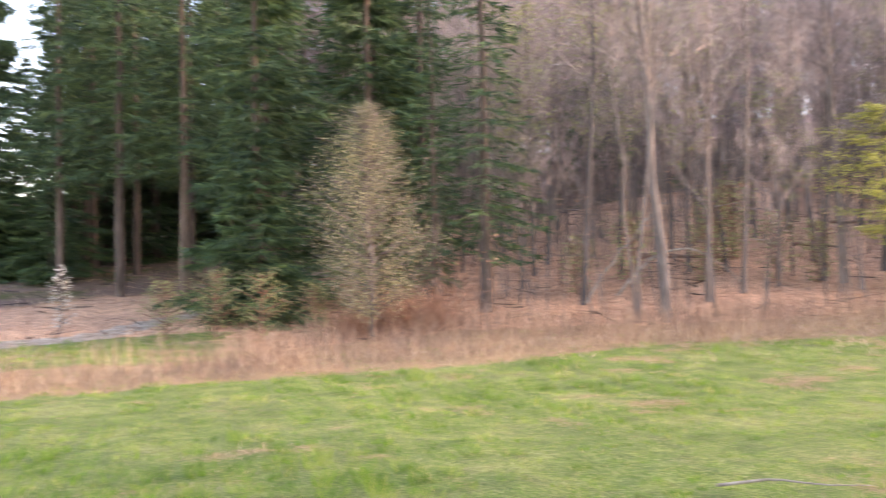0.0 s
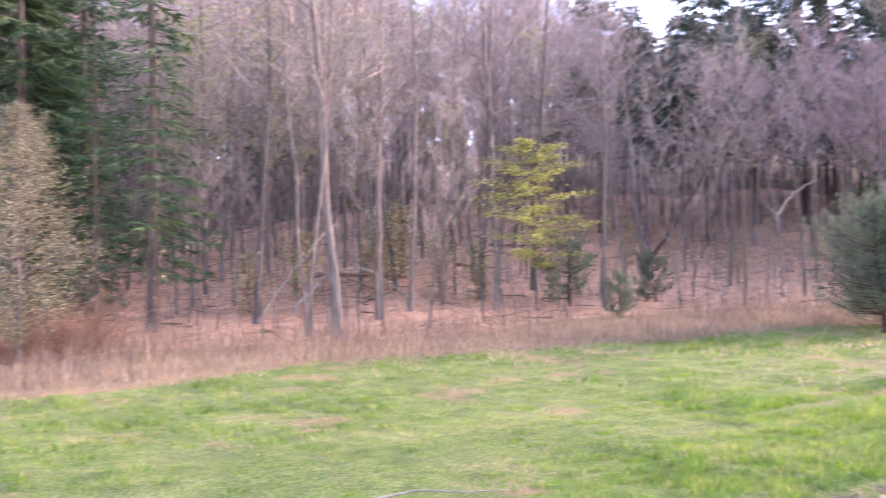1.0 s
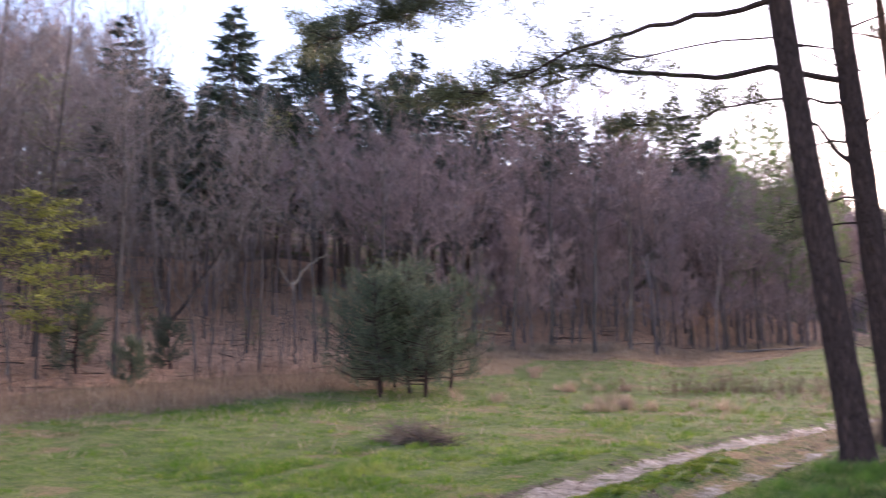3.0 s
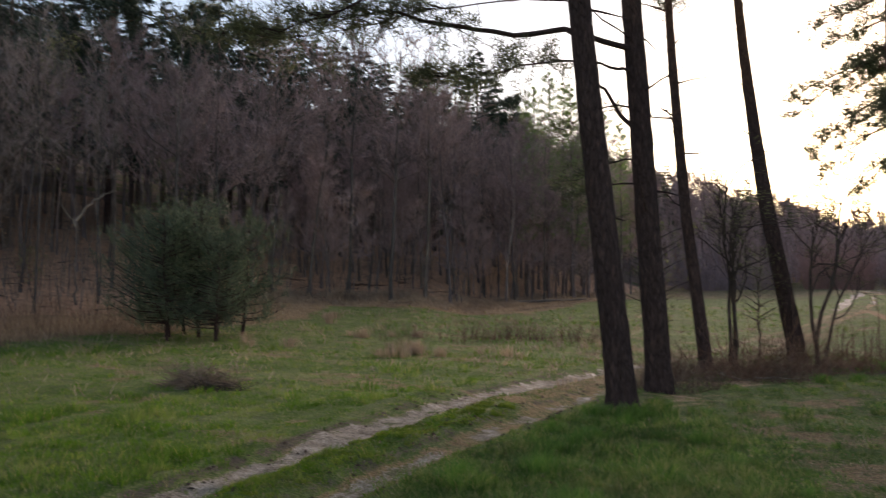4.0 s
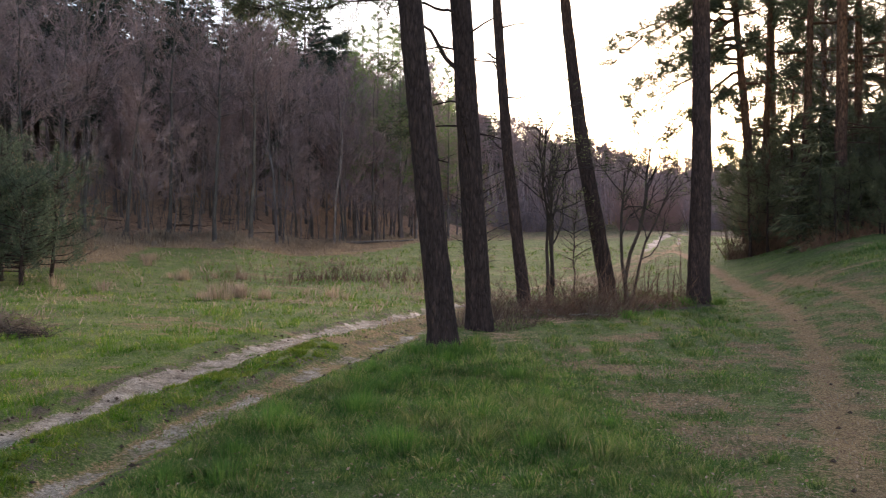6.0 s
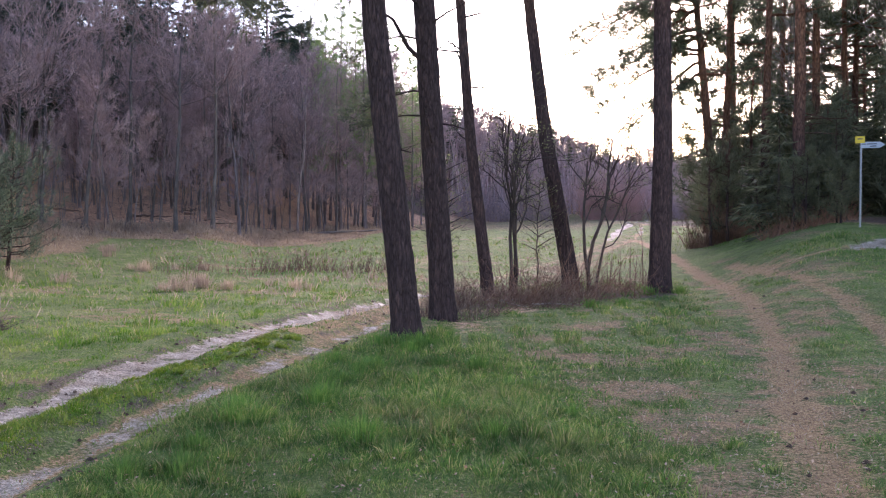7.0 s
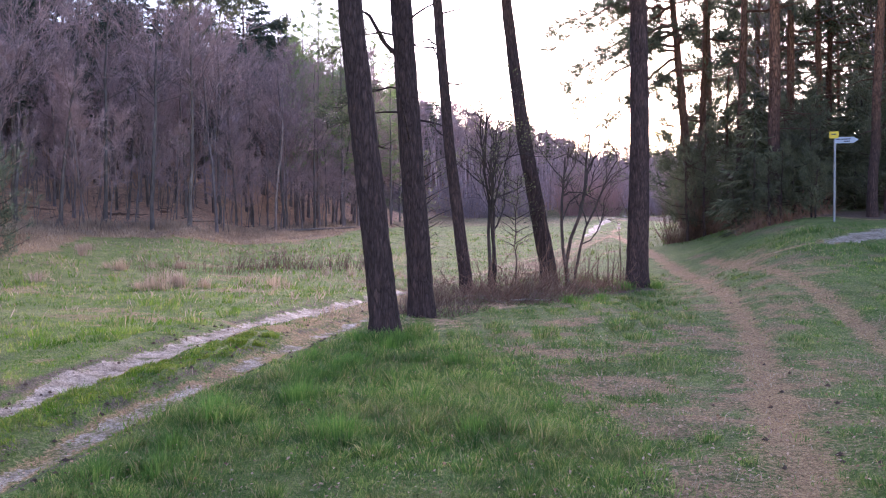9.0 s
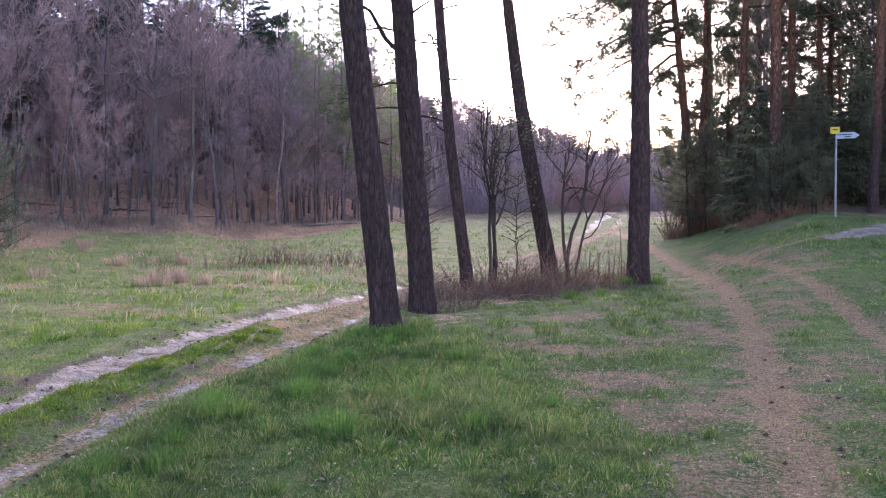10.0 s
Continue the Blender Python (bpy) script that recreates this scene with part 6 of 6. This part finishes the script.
# ---- grass, straw, fallen leaves and clods ----
def blades(name, seed, n, d0, d1, az0, az1, mat, label, want, tall, width, power=1.5, bend=(0.05, 0.75), clump=0.0):
    """Grass blades over a sector, denser near the tracks; want gives how many stand at a place and how tall."""
    rng = np.random.default_rng(seed)
    a = np.radians(rng.uniform(az0, az1, n))
    d = (d0 ** (2 - power) + rng.uniform(0, 1, n) * (d1 ** (2 - power) - d0 ** (2 - power))) ** (1 / (2 - power))
    x, y = -np.sin(a) * d, np.cos(a) * d
    keep, grow = want(x, y, rng.random(n))
    x, y, d, grow = x[keep], y[keep], d[keep], grow[keep]
    n = len(x)
    h = tall * grow * rng.uniform(0.5, 1.25, n)
    w = width * (0.6 + d / 12.0) * rng.uniform(0.7, 1.3, n)
    face, lean = rng.uniform(0, 6.28, n), rng.uniform(*bend, n)
    la = rng.uniform(0, 6.28, n)
    if clump:
        # blades draw together in tussocks of uneven height and spread outwards
        c = clump * 2.0 ** np.floor(np.log2(0.7 + d / 9.0))
        gx, gy = np.floor(x / c), np.floor(y / c)
        cx, cy = (gx + 0.15 + 0.7 * lattice(gx, gy, 5)) * c, (gy + 0.15 + 0.7 * lattice(gx, gy, 6)) * c
        own = lattice(gx, gy, 7)
        near = np.hypot(x - cx, y - cy) / c
        la = np.arctan2(y - cy, x - cx) + rng.normal(size=n) * 0.7
        pull = 0.1 + 0.3 * own
        x, y = x + (cx - x) * pull, y + (cy - y) * pull
        h = h * (0.55 + 0.95 * own ** 1.5) * (1.15 - 0.4 * np.minimum(near, 1.0))
    b = np.stack([x, y, height(x, y) - 0.01], 1)
    u = np.stack([np.cos(face), np.sin(face), np.zeros(n)], 1) * w[:, None]
    l = np.stack([np.cos(la), np.sin(la), np.zeros(n)], 1) * (h * lean)[:, None]
    mid = b + l * 0.35 + np.array([0, 0, 1.0]) * (h * 0.55)[:, None]
    tip = b + l + np.array([0, 0, 1.0]) * (h * (1 - 0.3 * lean))[:, None]
    v = np.stack([b - u, b + u, mid + u * 0.7, mid - u * 0.7, tip], 1)
    o = np.arange(n)[:, None] * 5
    s = Soup()
    s.add(v, np.concatenate([o + np.array([[0, 1, 2]]), o + np.array([[0, 2, 3]]), o + np.array([[3, 2, 4]])]))
    return tagged(new(name, s.mesh(name, mat)), label, "grass", "", "stuff")


def green_places(x, y, r):
    sand, dry, litter, _, earth, mud = cover(x, y)
    clump = soft_noise(x, y, 0.55, 21)
    lush = soft_noise(x, y, 2.6, 22)
    open_ = np.clip(1 - 1.3 * sand, 0, 1) * np.clip(1 - 0.9 * mud, 0, 1) * np.clip(1 - 1.15 * earth, 0, 1) * np.clip(1 - 0.62 * dry, 0, 1) * np.clip(1 - 0.95 * litter, 0, 1)
    wedge = smooth((1.0 - np.abs(away(x, y, ((-2.2, 7.5), (-1.0, 11.5), (0.2, 6.5), (0.2, 12.5))) - 0.0) / 1.6))
    keep = r < open_ * (0.45 + 0.75 * clump)
    trod = np.minimum(away(x, y, MEADOW_RUT_FAR), np.minimum(away(x, y, MEADOW_RUT_NEAR), np.minimum(away(x, y, TRACK_RUT_LEFT), away(x, y, TRACK_RUT_RIGHT))))
    grow = (0.35 + 1.2 * clump * lush + 0.45 * lush) * (1 - 0.7 * dry) * (0.45 + 0.55 * smooth((trod - 0.2) / 0.9)) * (1 + 0.6 * wedge)
    return keep, grow


def dry_places(x, y, r):
    sand, dry, litter, _, earth, mud = cover(x, y)
    clump = soft_noise(x, y, 0.7, 23)
    keep = r < np.clip(dry * 0.9 - litter * 0.6 - sand, 0.0, 1) * (0.3 + clump) + 0.05 * (1 - sand) * (litter < 0.4)
    return keep, (0.5 + 0.8 * clump) * (0.35 + 0.65 * smooth(dry))


def verge_places(x, y, r):
    s = np.interp(y, EDGE_Y, EDGE_X) - x
    w = np.interp(y, VERGE_Y, VERGE_W)
    clump = soft_noise(x, y, 1.3, 24)
    inside = smooth((s + 1.3 * smooth((y - 36) / 6)) / 1.2) * (1 - smooth((s - w) / 2.0)) * (1 - 0.85 * smooth((s - 2.8) / 1.2) * smooth((1.5 - y) / 3.0))
    keep = (r < inside * (0.25 + clump)) & (away(x, y, WOOD_PATH) > 3.0 + 0.8 * clump)
    return keep, (0.4 + 0.9 * clump) * (0.35 + 0.65 * smooth(s / 3.0))


def between_tracks(x, y):
    """The rough strip round the row of pines."""
    left = np.interp(y, [q[1] for q in MEADOW_RUT_NEAR], [q[0] for q in MEADOW_RUT_NEAR])
    return (x > left + 0.35) & (y < 30)


def meadow_places(x, y, r):
    keep, grow = green_places(x, y, r)
    return keep & ~between_tracks(x, y), grow


def near_rut_places(x, y, r):
    keep, grow = meadow_places(x, y, r)
    fade = smooth((64 - np.degrees(np.arctan2(-x, y))) / 26) * smooth((17 - np.hypot(x, y)) / 5)
    return keep & (r < 0.85 * fade), grow


def moss_places(x, y, r):
    """The raised mossy strip between the two wheel ruts."""
    d = away(x, y, MOSS_LINE)
    return r < smooth((0.40 - d + 0.25 * (soft_noise(x, y, 0.4, 44) - 0.5)) / 0.2), 0.5 + 0.9 * soft_noise(x, y, 0.35, 45)


def strip_places(x, y, r):
    keep, grow = green_places(x, y, r)
    ground = cover(x, y)
    bare = np.maximum(ground[1], 0.95 * ground[4])
    return keep & between_tracks(x, y) & (r < 0.8 * (1 - 1.4 * bare)), grow * 1.15


def straw_tufts(x, y, r):
    """Bleached tufts scattered through the meadow."""
    sand, dry, litter, _, earth, mud = cover(x, y)
    t = soft_noise(x, y, 0.45, 41) * (0.35 + 0.65 * soft_noise(x, y, 4.0, 42))
    keep = (r < 0.9 * smooth((t - 0.33) / 0.2) * smooth((np.hypot(x, y) - 14) / 6)) & (sand < 0.2) & (litter < 0.4) & ~between_tracks(x, y)
    return keep, 0.6 + 1.2 * t


blades("meadow_grass", 128, 105000, 5, 17, 2, 66, GRASS, "lush short grass beside the wheel ruts", near_rut_places, 0.11, 0.0028, 1.5, (0.2, 0.9), 0.3)
blades("meadow_grass", 121, 130000, 4.2, 24, 2, 110, GRASS, "short green meadow grass", meadow_places, 0.12, 0.003, 1.6, (0.2, 0.9), 0.35)
blades("mossy_grass", 129, 260000, 4.6, 14, 8, 44, MOSS, "short bright mossy grass between the wheel ruts", moss_places, 0.05, 0.0026, 1.4, (0.2, 1.2), 0.18)
blades("rough_grass", 125, 270000, 4.2, 26, -32, 30, SHADE_GRASS, "rough bluish-green grass between the tracks", strip_places, 0.105, 0.003, 1.7, (0.2, 1.0), 0.3)
blades("rough_grass", 130, 150000, 4.2, 12, -14, 30, SHADE_GRASS, "fine bluish-green grass filling between the tussocks", strip_places, 0.075, 0.0028, 1.6, (0.3, 1.2))
blades("meadow_grass", 122, 50000, 20, 60, -24, 108, GRASS, "short green meadow grass farther off", meadow_places, 0.15, 0.0038, 1.5, (0.3, 1.0), 0.3)
blades("dry_grass", 123, 80000, 4.2, 45, -32, 110, STRAW, "straw-coloured dry grass among the green", dry_places, 0.12, 0.0028, 1.6, (0.4, 1.4), 0.2)
blades("straw_tufts", 126, 85000, 6, 48, 0, 110, PALE_STRAW, "bleached grass tufts scattered over the meadow", straw_tufts, 0.17, 0.0034, 1.25, (0.4, 1.3), 0.3)
blades("verge_grass", 124, 90000, 13, 46, 14, 112, VERGE, "tall reddish-brown dry grass along the verge", verge_places, 0.6, 0.003, 1.2)
blades("edge_straw", 127, 110000, 40, 76, 3, 30, PALE_STRAW, "pale straw along the foot of the wood", verge_places, 0.5, 0.0042, 1.0, (0.3, 1.2))


def grass_tuft(seed, h, n, spread, w=0.0035):
    rng = np.random.default_rng(seed)
    s = Soup()
    a, r = rng.uniform(0, 6.28, n), rng.uniform(0, spread * 0.4, n)
    b = np.stack([np.cos(a) * r, np.sin(a) * r, np.full(n, -0.01)], 1)
    ln = h * rng.uniform(0.5, 1.1, n)
    out = np.stack([np.cos(a), np.sin(a), np.zeros(n)], 1) * (ln * rng.uniform(0.1, 0.7, n))[:, None]
    u = np.stack([-np.sin(a), np.cos(a), np.zeros(n)], 1) * w
    mid = b + out * 0.35 + np.array([0, 0, 0.6]) * ln[:, None]
    tip = b + out + np.array([0, 0, 0.9]) * ln[:, None]
    v = np.stack([b - u, b + u, mid + u * 0.8, mid - u * 0.8, tip], 1)
    o = np.arange(n)[:, None] * 5
    s.add(v, np.concatenate([o + np.array([[0, 1, 2]]), o + np.array([[0, 2, 3]]), o + np.array([[3, 2, 4]])]))
    return s


tuft = tagged(new("grass_tuft", grass_tuft(161, 0.24, 230, 0.6).mesh("grass_tuft", TUFT_GRASS)), "thick bluish-green grass tuft", "grass tuft", "grass tufts between the tracks")
tuft.location = (-0.75, 6.6, floor_at(-0.75, 6.6))
rng = np.random.default_rng(165)
for k in range(26):
    u = rng.random()
    x, y = -2.3 + 1.6 * u + rng.normal() * 0.45, 5.4 + 6.0 * u + rng.normal() * 0.8
    sc = rng.uniform(0.45, 0.95)
    if not between_tracks(np.array(x - 0.45), np.array(y)):
        continue
    copy_thing(tuft, Matrix.Translation((x, y, floor_at(x, y))) @ Euler((0, 0, rng.uniform(0, 6.28))).to_matrix().to_4x4() @ Matrix.Diagonal((sc * 1.2, sc * 1.2, sc, 1)))
rng = np.random.default_rng(162)
for x, y, sc in ((0.25, 6.75, 0.85), (-0.95, 6.9, 0.8), (0.5, 9.2, 0.6), (-1.3, 8.0, 0.9), (-0.6, 12.6, 1.0), (-1.15, 12.3, 0.9), (-1.0, 13.6, 0.9), (-0.4, 13.9, 0.8), (4.3, 21.2, 1.1), (5.1, 21.4, 1.0), (-1.5, 10.4, 0.8), (-0.2, 8.2, 0.55), (0.9, 7.6, 0.5), (-1.9, 7.6, 0.7), (2.6, 18.4, 0.9), (3.4, 19.3, 0.8)):
    copy_thing(tuft, Matrix.Translation((x, y, floor_at(x, y))) @ Euler((0, 0, rng.uniform(0, 6.28))).to_matrix().to_4x4() @ Matrix.Diagonal((sc, sc, sc, 1)))

pale = tagged(new("dry_tuft", grass_tuft(164, 0.55, 80, 0.9, 0.007).mesh("dry_tuft", PALE_STRAW)), "pale pinkish dry grass tuft", "grass tuft", "bleached tufts in the meadow")
pale.location = (-12.4, 31.2, floor_at(-12.4, 31.2))
for x, y, rx, ry in ((-9.6, 27.2, 0.9, 0.5), (-7.2, 22.0, 0.9, 0.45), (-6.4, 22.6, 0.7, 0.4), (-4.45, 23.4, 0.9, 0.5), (-10.8, 22.5, 1.0, 0.5), (-13.5, 33.1, 0.8, 0.5), (-8.8, 28.8, 1.0, 0.6), (-7.3, 23.6, 0.7, 0.5), (-3.0, 28.0, 1.2, 0.6)):
    for k in range(4):
        px, py = x + rng.uniform(-0.8, 0.8) * rx, y + rng.uniform(-0.8, 0.8) * ry
        near = rng.uniform(0.6, 0.9)
        copy_thing(pale, Matrix.Translation((px, py, floor_at(px, py))) @ Euler((0, 0, rng.uniform(0, 6.28))).to_matrix().to_4x4() @ Matrix.Diagonal((near, near * 0.8, near * rng.uniform(0.6, 1.0), 1)))

rng = np.random.default_rng(163)
n = 26000
x, y = rng.uniform(-3.5, 8.5, n), 4.3 + 20 * rng.random(n) ** 1.5
ok = rng.random(n) < 0.28 + 0.6 * smooth((cover(x, y)[1] - 0.2) / 0.3) + 0.5 * smooth((0.6 - np.minimum(away(x, y, TRACK_RUT_LEFT), away(x, y, TRACK_RUT_RIGHT))) / 0.4)
x, y = x[ok], y[ok]
s = Soup()
s.leaves(np.stack([x, y, height(x, y) + 0.02 + rng.uniform(0, 0.045, len(x))], 1), unit(rng.normal(size=(len(x), 3)) * np.array([1, 1, 0.4])), rng.uniform(0.014, 0.036, len(x)), rng, 0.6)
chips = Soup()
pick = rng.random(len(x)) < 0.35
chips.leaves(np.stack([x, y, height(x, y) + 0.025 + rng.uniform(0, 0.04, len(x))], 1)[pick] + rng.normal(size=(pick.sum(), 3)) * np.array([0.2, 0.2, 0]), unit(rng.normal(size=(pick.sum(), 3)) * np.array([1, 1, 0.3])), rng.uniform(0.012, 0.034, pick.sum()), rng, 0.7)
tagged(new("pale_chips", chips.mesh("pale_chips", STRAW)), "pale bits of dry grass and bark scattered beside the track", "debris", "", "stuff")
tagged(new("leaf_debris", s.mesh("leaf_debris", FALLEN_LEAF)), "scattered dry leaves and bits of bark in the grass", "leaves", "", "stuff")

rng = np.random.default_rng(131)
n = 26000
a, d = np.radians(rng.uniform(8, 110, n)), np.sqrt(rng.uniform(19 ** 2, 60 ** 2, n))
x, y = -np.sin(a) * d, np.cos(a) * d
ok = cover(x, y)[2] > rng.uniform(0.3, 1.0, n)
x, y = x[ok], y[ok]
s = Soup()
s.leaves(np.stack([x, y, height(x, y) + 0.015], 1), unit(rng.normal(size=(len(x), 3)) * np.array([1, 1, 0.35])), rng.uniform(0.08, 0.17, len(x)), rng, 0.7)
tagged(new("fallen_leaves", s.mesh("fallen_leaves", FALLEN_LEAF)), "brown fallen beech leaves on the slope", "leaves", "", "stuff")

n = 640
a, d = np.radians(rng.uniform(-28, 40, n * 12)), rng.uniform(4.5, 26, n * 12)
x, y = -np.sin(a) * d, np.cos(a) * d
dd = np.minimum(away(x, y, MEADOW_RUT_FAR), np.minimum(away(x, y, MEADOW_RUT_NEAR), away(x, y, TRACK_RUT_LEFT) + 0.25 * (rng.random(len(x)) < 0.7)))
ok = (dd > 0.15) & (dd < 0.55) & (rng.random(len(x)) < np.where(x > 0.5, 0.12, 0.5))
x, y = x[ok][:n], y[ok][:n]
s = Soup()
octa = np.array([(1, 0, 0), (-1, 0, 0), (0, 1, 0), (0, -1, 0), (0, 0, 0.7), (0, 0, -0.4)], float)
of = np.array([(0, 2, 4), (2, 1, 4), (1, 3, 4), (3, 0, 4), (2, 0, 5), (1, 2, 5), (3, 1, 5), (0, 3, 5)])
zz = height(x, y)
for px, py, pz in zip(x, y, zz):
    s.add(octa * rng.uniform(0.01, 0.034) * (1 + rng.uniform(-0.35, 0.35, (6, 3))) + np.array([px, py, pz + 0.006]), of)
tagged(new("clods_and_cones", s.mesh("clods_and_cones", STONE)), "dark clods and pine cones along the ruts", "clods", "", "stuff")

# undergrowth of thin saplings along the wood's front
rng = np.random.default_rng(141)
n = 1200
a, d = np.radians(rng.uniform(9, 80, n)), np.sqrt(rng.uniform(20 ** 2, 62 ** 2, n))
x, y = -np.sin(a) * d, np.cos(a) * d
e = np.interp(y, EDGE_Y, EDGE_X) - x - np.interp(y, VERGE_Y, VERGE_W)
ok = (e > -0.8) & (away(x, y, WOOD_PATH) > 1.2)
x, y = x[ok], y[ok]
n = len(x)
b = np.stack([x, y, height(x, y) - 0.05], 1)
way = unit(rng.normal(size=(n, 3)) * np.array([0.14, 0.14, 0]) + np.array([0, 0, 1.0]))
ln = rng.uniform(1.0, 4.5, n)
s = Soup()
s.spikes(b, way, ln, 0.012 + 0.004 * ln)
k = np.repeat(np.arange(n), 7)
t = rng.uniform(0.35, 1.0, len(k))
s.spikes(b[k] + way[k] * (ln[k] * t)[:, None], unit(rng.normal(size=(len(k), 3)) * 0.6 + way[k] * 0.6), rng.uniform(0.3, 1.1, len(k)), 0.008)
tagged(new("sapling_undergrowth", s.mesh("sapling_undergrowth", GREY_BARK)), "thin leafless saplings between the trunks", "undergrowth", "", "stuff")

# withered leaves held by the saplings, and sticks strewn over the litter
rng = np.random.default_rng(142)
q = rng.integers(0, n, 9000)
q = q[np.degrees(np.arctan2(-x[q], y[q])) > 36]
bb = b[q] + way[q] * (ln[q] * rng.uniform(0.2, 1.0, len(q)))[:, None] + rng.normal(size=(len(q), 3)) * 0.28
s = Soup()
s.leaves(bb, unit(rng.normal(size=(len(q), 3))), rng.uniform(0.05, 0.10, len(q)), rng)
tagged(new("withered_leaves", s.mesh("withered_leaves", FALLEN_LEAF)), "withered brown leaves still held by the saplings", "leaves", "", "stuff")
n = 1600
a, d = np.radians(rng.uniform(8, 108, n)), np.sqrt(rng.uniform(19 ** 2, 58 ** 2, n))
x, y = -np.sin(a) * d, np.cos(a) * d
ok = cover(x, y)[2] > 0.5
x, y = x[ok], y[ok]
n = len(x)
s = Soup()
s.spikes(np.stack([x, y, height(x, y) + 0.03], 1), unit(rng.normal(size=(n, 3)) * np.array([1, 1, 0.12]) + np.array([0, 0, 0.06])), rng.uniform(0.4, 1.9, n), rng.uniform(0.01, 0.03, n))
tagged(new("strewn_sticks", s.mesh("strewn_sticks", SHRUB_STEM)), "dark sticks and twigs strewn over the leaf litter", "sticks", "", "stuff")
